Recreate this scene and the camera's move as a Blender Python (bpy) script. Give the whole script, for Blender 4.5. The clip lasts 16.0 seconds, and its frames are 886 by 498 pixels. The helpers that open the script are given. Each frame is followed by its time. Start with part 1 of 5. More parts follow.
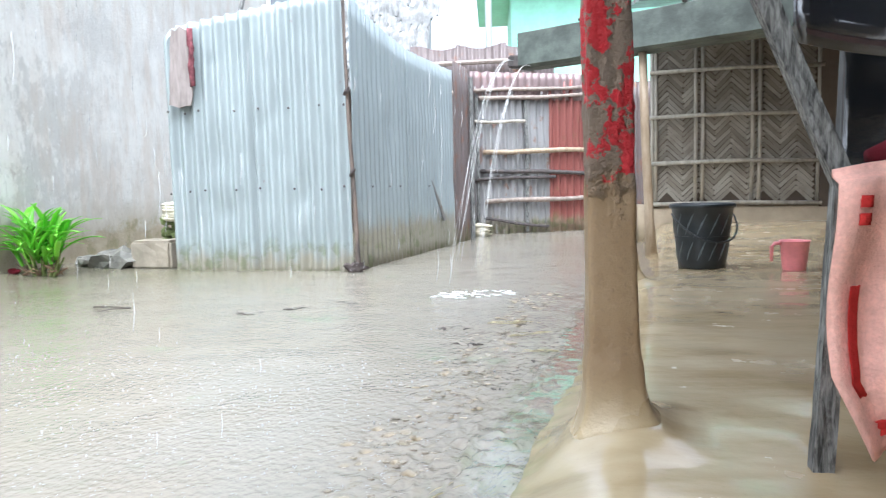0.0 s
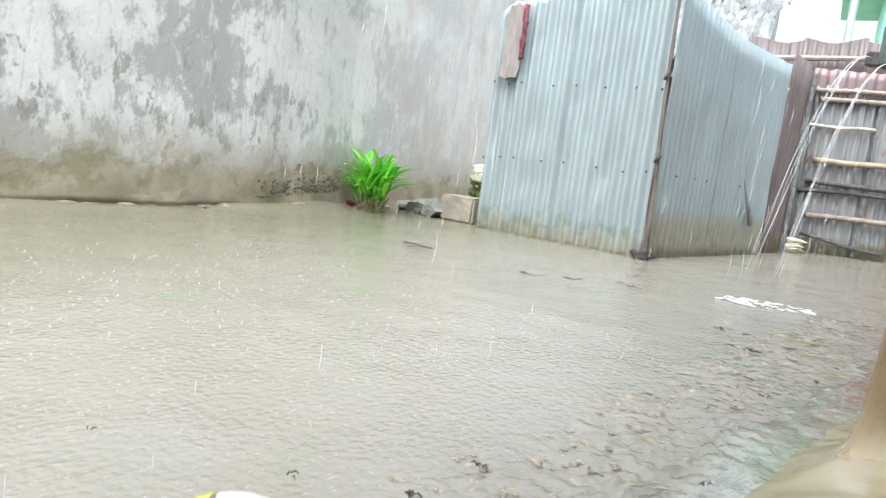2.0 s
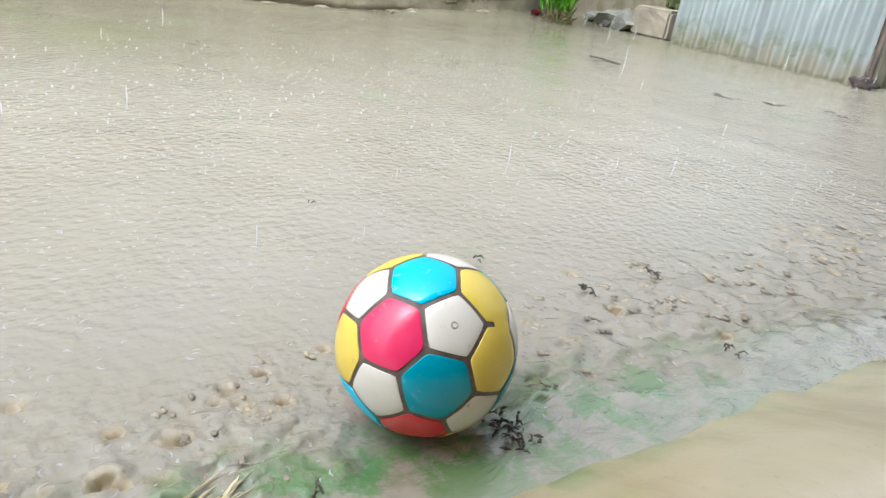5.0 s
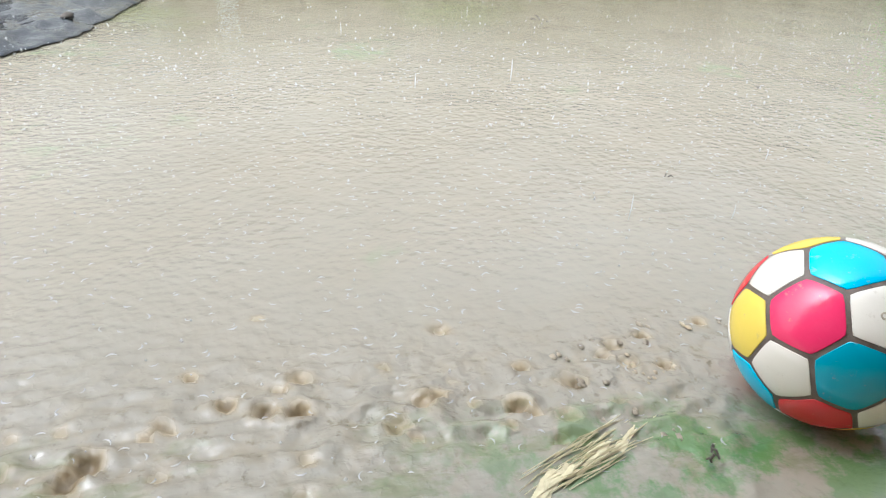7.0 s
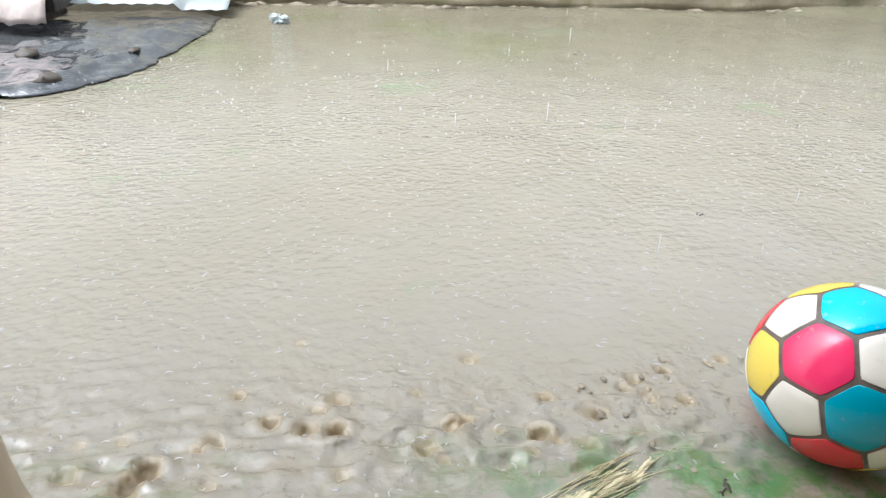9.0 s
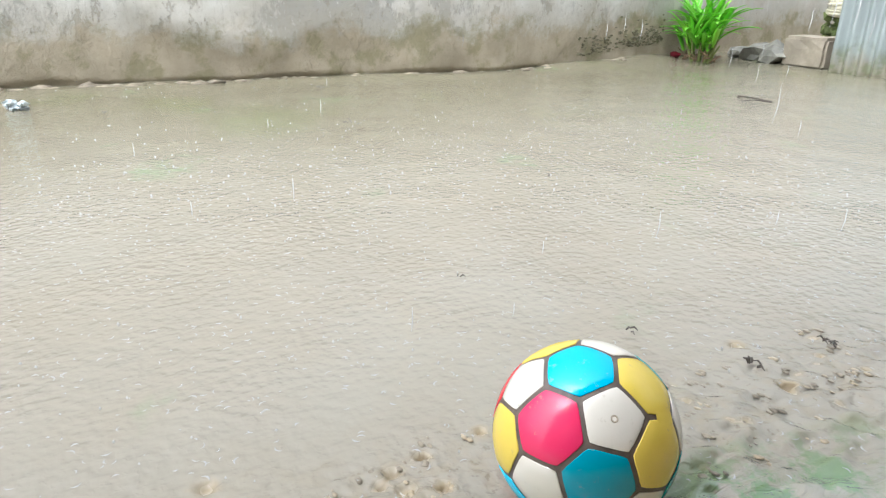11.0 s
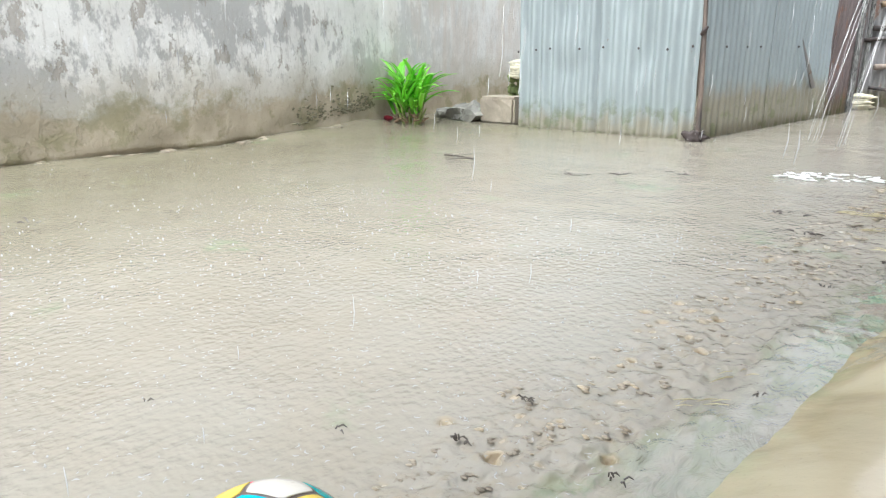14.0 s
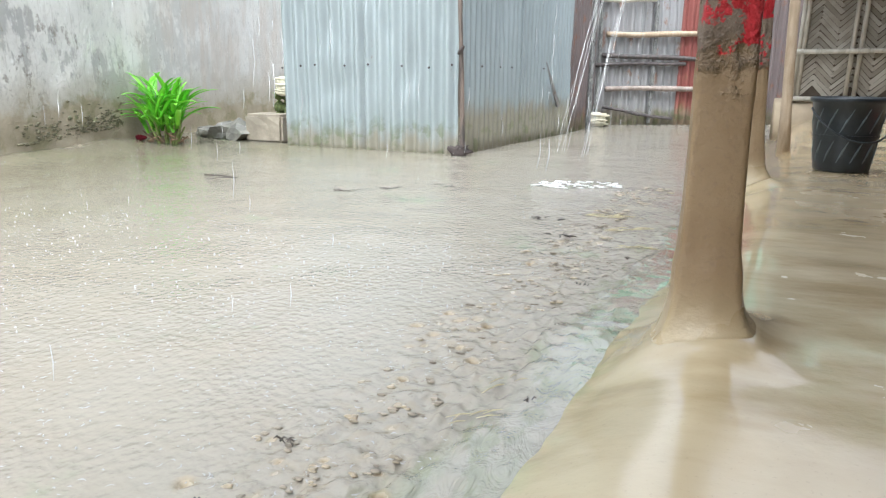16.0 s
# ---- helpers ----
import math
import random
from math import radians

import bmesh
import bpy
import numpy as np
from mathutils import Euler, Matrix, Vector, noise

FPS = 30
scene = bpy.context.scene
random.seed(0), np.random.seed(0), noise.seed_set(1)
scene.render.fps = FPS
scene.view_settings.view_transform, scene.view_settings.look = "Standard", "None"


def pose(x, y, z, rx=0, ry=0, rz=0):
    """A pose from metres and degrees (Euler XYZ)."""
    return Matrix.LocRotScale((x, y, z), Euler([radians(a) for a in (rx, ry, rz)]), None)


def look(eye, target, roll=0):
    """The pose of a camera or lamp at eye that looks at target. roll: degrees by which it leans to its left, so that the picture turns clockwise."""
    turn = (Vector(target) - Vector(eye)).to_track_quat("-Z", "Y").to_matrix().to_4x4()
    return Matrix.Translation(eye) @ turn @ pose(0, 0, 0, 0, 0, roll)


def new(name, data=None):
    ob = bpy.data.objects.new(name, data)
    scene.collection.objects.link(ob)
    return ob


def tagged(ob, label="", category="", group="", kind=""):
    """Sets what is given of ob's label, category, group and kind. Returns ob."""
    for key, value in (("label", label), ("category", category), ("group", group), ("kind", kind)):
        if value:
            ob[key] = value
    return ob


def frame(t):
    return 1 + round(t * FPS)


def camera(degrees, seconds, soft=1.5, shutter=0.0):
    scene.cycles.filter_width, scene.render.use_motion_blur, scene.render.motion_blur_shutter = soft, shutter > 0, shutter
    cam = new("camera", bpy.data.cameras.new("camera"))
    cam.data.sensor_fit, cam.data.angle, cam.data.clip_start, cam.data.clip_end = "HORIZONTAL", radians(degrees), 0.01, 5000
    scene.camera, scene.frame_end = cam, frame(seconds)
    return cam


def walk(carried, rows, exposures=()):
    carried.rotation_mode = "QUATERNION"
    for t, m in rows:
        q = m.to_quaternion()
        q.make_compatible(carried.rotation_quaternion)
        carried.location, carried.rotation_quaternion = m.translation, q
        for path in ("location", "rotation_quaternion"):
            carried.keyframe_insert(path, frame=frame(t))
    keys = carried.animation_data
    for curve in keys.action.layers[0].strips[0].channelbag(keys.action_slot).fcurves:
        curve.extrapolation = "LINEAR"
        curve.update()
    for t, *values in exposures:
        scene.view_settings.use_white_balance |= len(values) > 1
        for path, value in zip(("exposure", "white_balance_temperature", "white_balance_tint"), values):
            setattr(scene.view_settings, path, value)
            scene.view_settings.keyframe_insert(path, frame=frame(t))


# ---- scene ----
cam = camera(66.7, 16.0, soft=1.15, shutter=0.2)
PATH = [
    (0, (0.854, 0.89, 0.533), (0.432, 2.837, 0.358), -1.5),
    (0.5, (0.869, 0.854, 0.538), (0.214, 2.735, 0.356), -0.4),
    (1, (0.879, 0.845, 0.539), (-0.037, 2.61, 0.395), 0.5),
    (1.5, (0.890, 0.839, 0.515), (-0.188, 2.511, 0.324), 3.5),
    (2, (0.906, 0.809, 0.486), (-0.272, 2.405, 0.227), 7.0),
    (2.5, (0.938, 0.768, 0.463), (-0.376, 2.216, 0.046), 8.9),
    (3, (0.937, 0.761, 0.462), (-0.383, 2.181, -0.028), 8.7),
    (3.2, (0.949, 0.788, 0.465), (-0.3, 2.276, -0.01), 9.0),
    (5.3, (0.929, 0.729, 0.474), (-0.498, 1.817, -0.409), 7.3),
    (5.5, (0.96, 0.7, 0.499), (-0.551, 1.675, -0.377), 5.5),
    (6, (0.923, 0.682, 0.49), (-0.673, 1.441, -0.446), 3.0),
    (6.5, (0.906, 0.65, 0.458), (-0.763, 1.243, -0.47), 2.5),
    (7, (0.911, 0.617, 0.471), (-0.782, 1.071, -0.491), 2.2),
    (7.5, (0.925, 0.598, 0.488), (-0.789, 0.939, -0.486), 0.6),
    (8, (0.934, 0.588, 0.489), (-0.802, 0.822, -0.477), -1.0),
    (8.5, (0.948, 0.584, 0.504), (-0.803, 0.8, -0.438), 0.1),
    (9, (0.955, 0.618, 0.507), (-0.799, 0.955, -0.393), 1.7),
    (9.5, (0.949, 0.656, 0.495), (-0.789, 1.135, -0.373), 3.2),
    (9.7, (0.943, 0.672, 0.494), (-0.788, 1.219, -0.346), 3.0),
    (11.8, (0.916, 0.764, 0.526), (-0.651, 1.794, -0.17), 0.3),
    (12, (0.919, 0.77, 0.52), (-0.618, 1.851, -0.164), 0.5),
    (12.5, (0.913, 0.804, 0.526), (-0.553, 2.017, -0.09), 1.6),
    (13, (0.906, 0.839, 0.533), (-0.479, 2.148, -0.072), -0.2),
    (13.5, (0.905, 0.86, 0.539), (-0.411, 2.248, -0.047), -0.6),
    (14, (0.913, 0.876, 0.545), (-0.342, 2.331, -0.012), -0.6),
    (14.5, (0.907, 0.883, 0.539), (-0.314, 2.369, -0.01), 0.1),
    (15, (0.904, 0.935, 0.517), (-0.173, 2.528, -0.034), -1.0),
    (15.5, (0.899, 0.99, 0.497), (0.053, 2.721, -0.049), -1.6),
    (16, (0.894, 0.999, 0.503), (0.168, 2.799, 0.005), 0.5),
]
walk(cam, [(t, look(eye, target, roll)) for t, eye, target, roll in PATH],
     exposures=((0, 0.53, 5650, 9), (2, 0.35, 5870, 6), (5, 0.24, 5930, 8), (10, 0.24, 5930, 8), (12.5, 0.29, 6060, 8), (16, 0.39, 5880, 8)))

# ---- light ----
world = bpy.data.worlds.new("overcast_sky")
scene.world = world
world.use_nodes = True
wn, wl = world.node_tree.nodes, world.node_tree.links
sky = wn.new("ShaderNodeTexSky")
sky.sky_type = "NISHITA"
sky.sun_disc = False
sky.sun_elevation, sky.sun_rotation = radians(62), radians(172)
sky.air_density, sky.dust_density = 1.0, 6.0
grey = wn.new("ShaderNodeHueSaturation")
grey.inputs["Saturation"].default_value = 0.15
grey.inputs["Value"].default_value = 2.6
wl.new(sky.outputs[0], grey.inputs["Color"])
wl.new(grey.outputs[0], wn["Background"].inputs["Color"])
wn["Background"].inputs["Strength"].default_value = 0.15
sun_data = bpy.data.lights.new("sun", "SUN")
sun_data.energy, sun_data.angle, sun_data.color = 0.85, radians(90), (1.0, 0.99, 0.975)
sun = new("sun", sun_data)
sun.matrix_world = look((0.5, -4.0, 9.0), (0, 0, 0))


# ---- materials ----
class Nodes:
    """A short way to write node materials."""

    def __init__(self, name):
        self.m = bpy.data.materials.new(name)
        self.m.use_nodes = True
        self.t = self.m.node_tree
        self.b = self.t.nodes["Principled BSDF"]
        self.geo = self.t.nodes.new("ShaderNodeNewGeometry")
        self.pos = self.geo.outputs["Position"]

    def link(self, a, sock):
        if isinstance(a, (int, float)):
            sock.default_value = a
        elif isinstance(a, tuple):
            sock.default_value = (*a, 1.0) if len(a) == 3 and sock.type == "RGBA" else a
        else:
            self.t.links.new(a, sock)

    def scaled(self, sx, sy, sz):
        n = self.t.nodes.new("ShaderNodeMapping")
        self.link(self.pos, n.inputs["Vector"])
        n.inputs["Scale"].default_value = (sx, sy, sz)
        return n.outputs[0]

    def noise(self, scale, detail=4.0, rough=0.55, vec=None, distortion=0.0):
        n = self.t.nodes.new("ShaderNodeTexNoise")
        self.link(vec or self.pos, n.inputs["Vector"])
        n.inputs["Scale"].default_value, n.inputs["Detail"].default_value = scale, detail
        n.inputs["Roughness"].default_value, n.inputs["Distortion"].default_value = rough, distortion
        return n.outputs[0]

    def voronoi(self, scale, feature="F1", vec=None):
        n = self.t.nodes.new("ShaderNodeTexVoronoi")
        n.feature = feature
        self.link(vec or self.pos, n.inputs["Vector"])
        n.inputs["Scale"].default_value = scale
        return n.outputs["Distance"]

    def wave(self, scale, distortion=2.0, vec=None, direction="X"):
        n = self.t.nodes.new("ShaderNodeTexWave")
        n.bands_direction = direction
        self.link(vec or self.pos, n.inputs["Vector"])
        n.inputs["Scale"].default_value, n.inputs["Distortion"].default_value = scale, distortion
        n.inputs["Detail"].default_value = 3.0
        return n.outputs["Fac"]

    def ramp(self, fac, lo, hi, a=0.0, b=1.0):
        n = self.t.nodes.new("ShaderNodeMapRange")
        n.interpolation_type = "SMOOTHSTEP"
        self.link(fac, n.inputs[0])
        for i, v in ((1, lo), (2, hi), (3, a), (4, b)):
            n.inputs[i].default_value = v
        return n.outputs[0]

    def math(self, op, a, b=0.0):
        n = self.t.nodes.new("ShaderNodeMath")
        n.operation = op
        self.link(a, n.inputs[0])
        self.link(b, n.inputs[1])
        return n.outputs[0]

    def mix(self, fac, a, b):
        n = self.t.nodes.new("ShaderNodeMix")
        n.data_type = "RGBA"
        self.link(fac, n.inputs[0])
        self.link(a, n.inputs[6])
        self.link(b, n.inputs[7])
        return n.outputs[2]

    def axis(self, i):
        n = self.t.nodes.new("ShaderNodeSeparateXYZ")
        self.link(self.pos, n.inputs[0])
        return n.outputs[i]

    def attribute(self, name):
        n = self.t.nodes.new("ShaderNodeAttribute")
        n.attribute_name = name
        return n.outputs["Fac"]

    def island(self):
        return self.geo.outputs["Random Per Island"]

    def each(self):
        return self.t.nodes.new("ShaderNodeObjectInfo").outputs["Random"]

    def done(self, color, rough=0.6, metal=0.0, bump=None, strength=0.4, distance=0.01, spec=0.5, coat=0.0):
        self.link(color, self.b.inputs["Base Color"])
        self.link(rough, self.b.inputs["Roughness"])
        self.link(metal, self.b.inputs["Metallic"])
        self.b.inputs["Specular IOR Level"].default_value = spec
        self.b.inputs["Coat Weight"].default_value = coat
        if bump is not None:
            n = self.t.nodes.new("ShaderNodeBump")
            n.inputs["Strength"].default_value, n.inputs["Distance"].default_value = strength, distance
            self.link(bump, n.inputs["Height"])
            self.t.links.new(n.outputs[0], self.b.inputs["Normal"])
        return self.m


def plain(name, color, rough=0.6, metal=0.0, vary=0.25, scale=18.0, bump=0.2, spec=0.5, coat=0.0):
    """One colour with grain and blotches."""
    n = Nodes(name)
    dark = tuple(c * (1 - vary) for c in color)
    light = tuple(min(1.0, c * (1 + vary)) for c in color)
    f = n.ramp(n.noise(scale, 5), 0.3, 0.7)
    g = n.ramp(n.noise(scale * 6, 3), 0.3, 0.7)
    c = n.mix(f, dark, light)
    c = n.mix(n.math("MULTIPLY", g, 0.35), c, tuple(x * 0.75 for x in color))
    return n.done(c, rough, metal, n.noise(scale * 5, 4), bump, 0.004, spec, coat)


def mat_flooded_mud():
    n = Nodes("flooded_mud")
    big = n.ramp(n.noise(0.7, 4), 0.35, 0.65)
    mid = n.ramp(n.noise(4.0, 5, 0.6), 0.35, 0.7)
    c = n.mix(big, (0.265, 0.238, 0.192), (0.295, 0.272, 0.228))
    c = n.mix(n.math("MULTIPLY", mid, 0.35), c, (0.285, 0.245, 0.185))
    # Olive tint towards the west wall, deepened so colour offsets excess light there.
    olive_west = n.math("ADD", n.axis(0), n.math("MULTIPLY", n.noise(0.9, 4), 1.2))
    c = n.mix(n.math("MULTIPLY", n.ramp(olive_west, 0.9, -1.9), 0.92), c, (0.190, 0.172, 0.118))
    moss = n.math("MULTIPLY", n.ramp(n.noise(1.3, 4), 0.52, 0.66), n.ramp(n.axis(0), -1.0, -2.2))
    c = n.mix(n.math("MULTIPLY", moss, 0.6), c, (0.155, 0.175, 0.075))
    green = n.math("MULTIPLY", n.ramp(n.noise(1.9, 5, 0.65), 0.58, 0.68), n.ramp(n.noise(14, 4), 0.35, 0.6))
    c = n.mix(n.math("MULTIPLY", green, 0.45), c, (0.155, 0.25, 0.12))
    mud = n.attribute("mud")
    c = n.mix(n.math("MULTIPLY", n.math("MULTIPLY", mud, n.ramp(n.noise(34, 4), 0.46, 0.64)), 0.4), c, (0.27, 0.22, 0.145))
    lumps = n.math("MULTIPLY", mud, n.ramp(n.noise(75, 3, 0.6), 0.58, 0.70))
    c = n.mix(n.math("MULTIPLY", lumps, 0.5), c, (0.135, 0.105, 0.065))
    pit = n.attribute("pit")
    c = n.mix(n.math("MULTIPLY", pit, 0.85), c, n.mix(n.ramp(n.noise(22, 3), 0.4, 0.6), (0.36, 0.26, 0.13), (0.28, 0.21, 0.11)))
    # Shade down inside each drip hole, painted as a darker centre.
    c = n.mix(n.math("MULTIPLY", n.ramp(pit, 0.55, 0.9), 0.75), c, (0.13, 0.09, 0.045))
    film = n.attribute("film")
    alg = n.attribute("algae")
    c = n.mix(n.math("MULTIPLY", film, 0.85), c, n.mix(n.ramp(n.noise(5.0, 4, 0.6, n.scaled(2.0, 0.6, 1.0)), 0.42, 0.6), (0.27, 0.24, 0.17), (0.235, 0.23, 0.15)))
    c = n.mix(n.math("MULTIPLY", n.math("MULTIPLY", alg, n.ramp(n.noise(9.0, 5, 0.65, n.scaled(1.6, 0.7, 1.0)), 0.50, 0.62)), 0.5), c, (0.12, 0.155, 0.05))
    c = n.mix(n.math("MULTIPLY", n.math("MULTIPLY", n.math("MULTIPLY", alg, n.math("MULTIPLY", n.ramp(n.axis(1), 1.75, 1.35), n.ramp(n.axis(1), 0.6, 0.95))), n.ramp(n.noise(11.0, 6, 0.7), 0.45, 0.57)), 0.78), c, (0.06, 0.19, 0.04))
    drops = n.noise(60.0, 1, 0.4, n.scaled(1.0, 0.85, 1.0))
    small = n.ramp(n.noise(120.0, 2, 0.5, None, 0.4), 0.50, 0.78)
    swell = n.noise(26.0, 3, 0.55)
    h = n.math("ADD", n.math("MULTIPLY", drops, 1.7), n.math("ADD", n.math("MULTIPLY", small, 0.12), n.math("MULTIPLY", swell, 0.8)))
    h = n.math("MULTIPLY", h, n.ramp(n.noise(3.2, 3, 0.6), 0.35, 0.68, 0.45, 1.05))
    flow = n.math("ADD", n.noise(30.0, 3, 0.6, n.scaled(1.0, 0.5, 1.0), 1.5), n.math("MULTIPLY", n.noise(8.0, 2, 0.5), 2.5))
    still = n.math("SUBTRACT", 1.0, film)
    h = n.math("ADD", n.math("MULTIPLY", h, n.math("ADD", 0.03, n.math("MULTIPLY", still, 0.97))), n.math("MULTIPLY", flow, n.math("MULTIPLY", film, 2.6)))
    rough = n.math("ADD", n.math("SUBTRACT", n.ramp(n.noise(6.0, 3), 0.3, 0.7, 0.07, 0.14), n.math("MULTIPLY", film, 0.05)), n.math("ADD", n.math("MULTIPLY", pit, 0.35), n.math("MULTIPLY", mud, 0.08)))
    m = n.done(c, rough, 0.0, h, 0.95, 0.0042, 0.24)
    n.link(n.math("ADD", n.math("ADD", 0.40, n.math("MULTIPLY", film, 0.60)), n.math("MULTIPLY", mud, 0.1)), n.b.inputs["Specular IOR Level"])
    n.link(film, n.b.inputs["Coat Weight"])
    n.b.inputs["Coat IOR"].default_value = 1.7
    n.b.inputs["Coat Roughness"].default_value = 0.02
    return m


def mat_wet_mud():
    n = Nodes("wet_mud_floor")
    big = n.ramp(n.noise(1.8, 5), 0.35, 0.65)
    streak = n.ramp(n.noise(3.2, 5, 0.6, n.scaled(0.6, 1.8, 1.0)), 0.4, 0.7)
    c = n.mix(big, (0.46, 0.36, 0.215), (0.55, 0.45, 0.295))
    c = n.mix(n.math("MULTIPLY", streak, 0.8), c, (0.35, 0.25, 0.125))
    damp = n.attribute("wet")
    c = n.mix(n.math("MULTIPLY", damp, 0.65), c, n.mix(streak, (0.335, 0.275, 0.155), (0.285, 0.23, 0.125)))
    grit = n.ramp(n.noise(160, 2), 0.64, 0.72)
    c = n.mix(n.math("MULTIPLY", grit, 0.12), c, (0.13, 0.10, 0.07))
    alg = n.attribute("algae")
    soft = n.math("MULTIPLY", alg, n.ramp(n.noise(9.0, 5, 0.65), 0.40, 0.60))
    c = n.mix(n.math("MULTIPLY", soft, 0.45), c, (0.20, 0.28, 0.12))
    deep = n.math("MULTIPLY", n.math("MULTIPLY", alg, n.math("MULTIPLY", n.ramp(n.axis(1), 1.55, 1.25), n.ramp(n.axis(1), 0.6, 0.95))), n.ramp(n.noise(8.0, 5, 0.65), 0.45, 0.58))
    c = n.mix(n.math("MULTIPLY", deep, 0.65), c, (0.07, 0.20, 0.045))
    h = n.math("ADD", n.noise(24, 5, 0.55), n.math("MULTIPLY", n.noise(4, 3), 2.2))
    h = n.math("ADD", h, n.math("MULTIPLY", alg, n.noise(55, 3)))
    wet = n.ramp(n.noise(2.6, 4), 0.40, 0.65, 0.03, 0.09)
    rough = n.math("ADD", n.math("MULTIPLY", wet, damp), n.math("MULTIPLY", n.math("SUBTRACT", 1.0, damp), n.ramp(n.noise(4, 5), 0.3, 0.7, 0.10, 0.30)))
    return n.done(c, rough, 0.0, h, 0.16, 0.008, 1.0, 0.35)


def mat_old_plaster():
    n = Nodes("stained_lime_plaster")
    z = n.axis(2)
    base = n.mix(n.ramp(n.noise(1.7, 6, 0.65), 0.3, 0.7), (0.72, 0.71, 0.67), (0.58, 0.57, 0.535))
    near = n.ramp(n.axis(1), 7.0, 3.6)
    cloud = n.noise(0.85, 4, 0.6)
    drips = n.noise(7.5, 8, 0.72, n.scaled(1, 1.35, 0.75))
    f = n.math("ADD", n.math("MULTIPLY", drips, 0.7), n.math("MULTIPLY", cloud, 0.8))
    mould = n.math("MULTIPLY", n.ramp(f, 0.735, 0.81), near)
    c = n.mix(n.math("MULTIPLY", mould, 0.7), base, (0.30, 0.30, 0.285))
    thin = n.ramp(n.noise(26.0, 7, 0.75, n.scaled(1, 1.3, 0.75)), 0.54, 0.66)
    c = n.mix(n.math("MULTIPLY", thin, 0.5), c, (0.40, 0.395, 0.375))
    run = n.ramp(n.noise(15.0, 6, 0.7, n.scaled(1, 2.4, 0.22)), 0.55, 0.65)
    c = n.mix(n.math("MULTIPLY", run, 0.35), c, (0.38, 0.35, 0.31))
    bare = n.math("MULTIPLY", n.ramp(n.noise(5.5, 7, 0.75, n.scaled(1, 1.3, 0.8)), 0.575, 0.61), n.math("MULTIPLY", n.ramp(z, 1.25, 0.75), near))
    c = n.mix(n.math("MULTIPLY", bare, 0.75), c, (0.31, 0.28, 0.24))
    white = n.ramp(n.noise(18.0, 6, 0.7, n.scaled(1, 1.3, 0.7)), 0.60, 0.66)
    c = n.mix(n.math("MULTIPLY", white, 0.5), c, (0.80, 0.80, 0.79))
    rust = n.math("MULTIPLY", n.ramp(n.axis(1), 4.3, 5.6), n.ramp(n.noise(4.5, 6, 0.65, n.scaled(1, 1.8, 0.4)), 0.42, 0.68))
    c = n.mix(n.math("MULTIPLY", rust, 0.45), c, (0.50, 0.41, 0.33))
    chip = n.math("MULTIPLY", n.ramp(n.noise(34.0, 5, 0.7), 0.62, 0.66), n.ramp(z, 0.9, 0.2))
    c = n.mix(n.math("MULTIPLY", chip, 0.6), c, (0.22, 0.20, 0.165))
    edge = n.math("ADD", z, n.math("MULTIPLY", n.noise(2.4, 8, 0.68), -0.62))
    grey = n.ramp(edge, 0.26, 0.02)
    c = n.mix(n.math("MULTIPLY", grey, 0.6), c, (0.40, 0.365, 0.29))
    silt = n.ramp(edge, 0.03, -0.09)
    c = n.mix(n.math("MULTIPLY", silt, 0.85), c, n.mix(n.ramp(n.noise(6, 5), 0.35, 0.65), (0.40, 0.335, 0.235), (0.31, 0.26, 0.175)))
    green = n.math("MULTIPLY", n.ramp(edge, 0.06, -0.06), n.ramp(n.noise(5.0, 5, 0.65), 0.50, 0.62))
    c = n.mix(n.math("MULTIPLY", green, 0.5), c, (0.19, 0.185, 0.085))
    h = n.math("ADD", n.noise(30, 7, 0.7), n.math("MULTIPLY", n.math("ADD", bare, n.math("MULTIPLY", mould, 0.4)), -0.5))
    h = n.math("ADD", h, n.math("MULTIPLY", silt, n.math("SUBTRACT", n.noise(12, 5, 0.65), 0.8)))
    return n.done(c, 0.72, 0.0, h, 0.7, 0.014, 0.3)


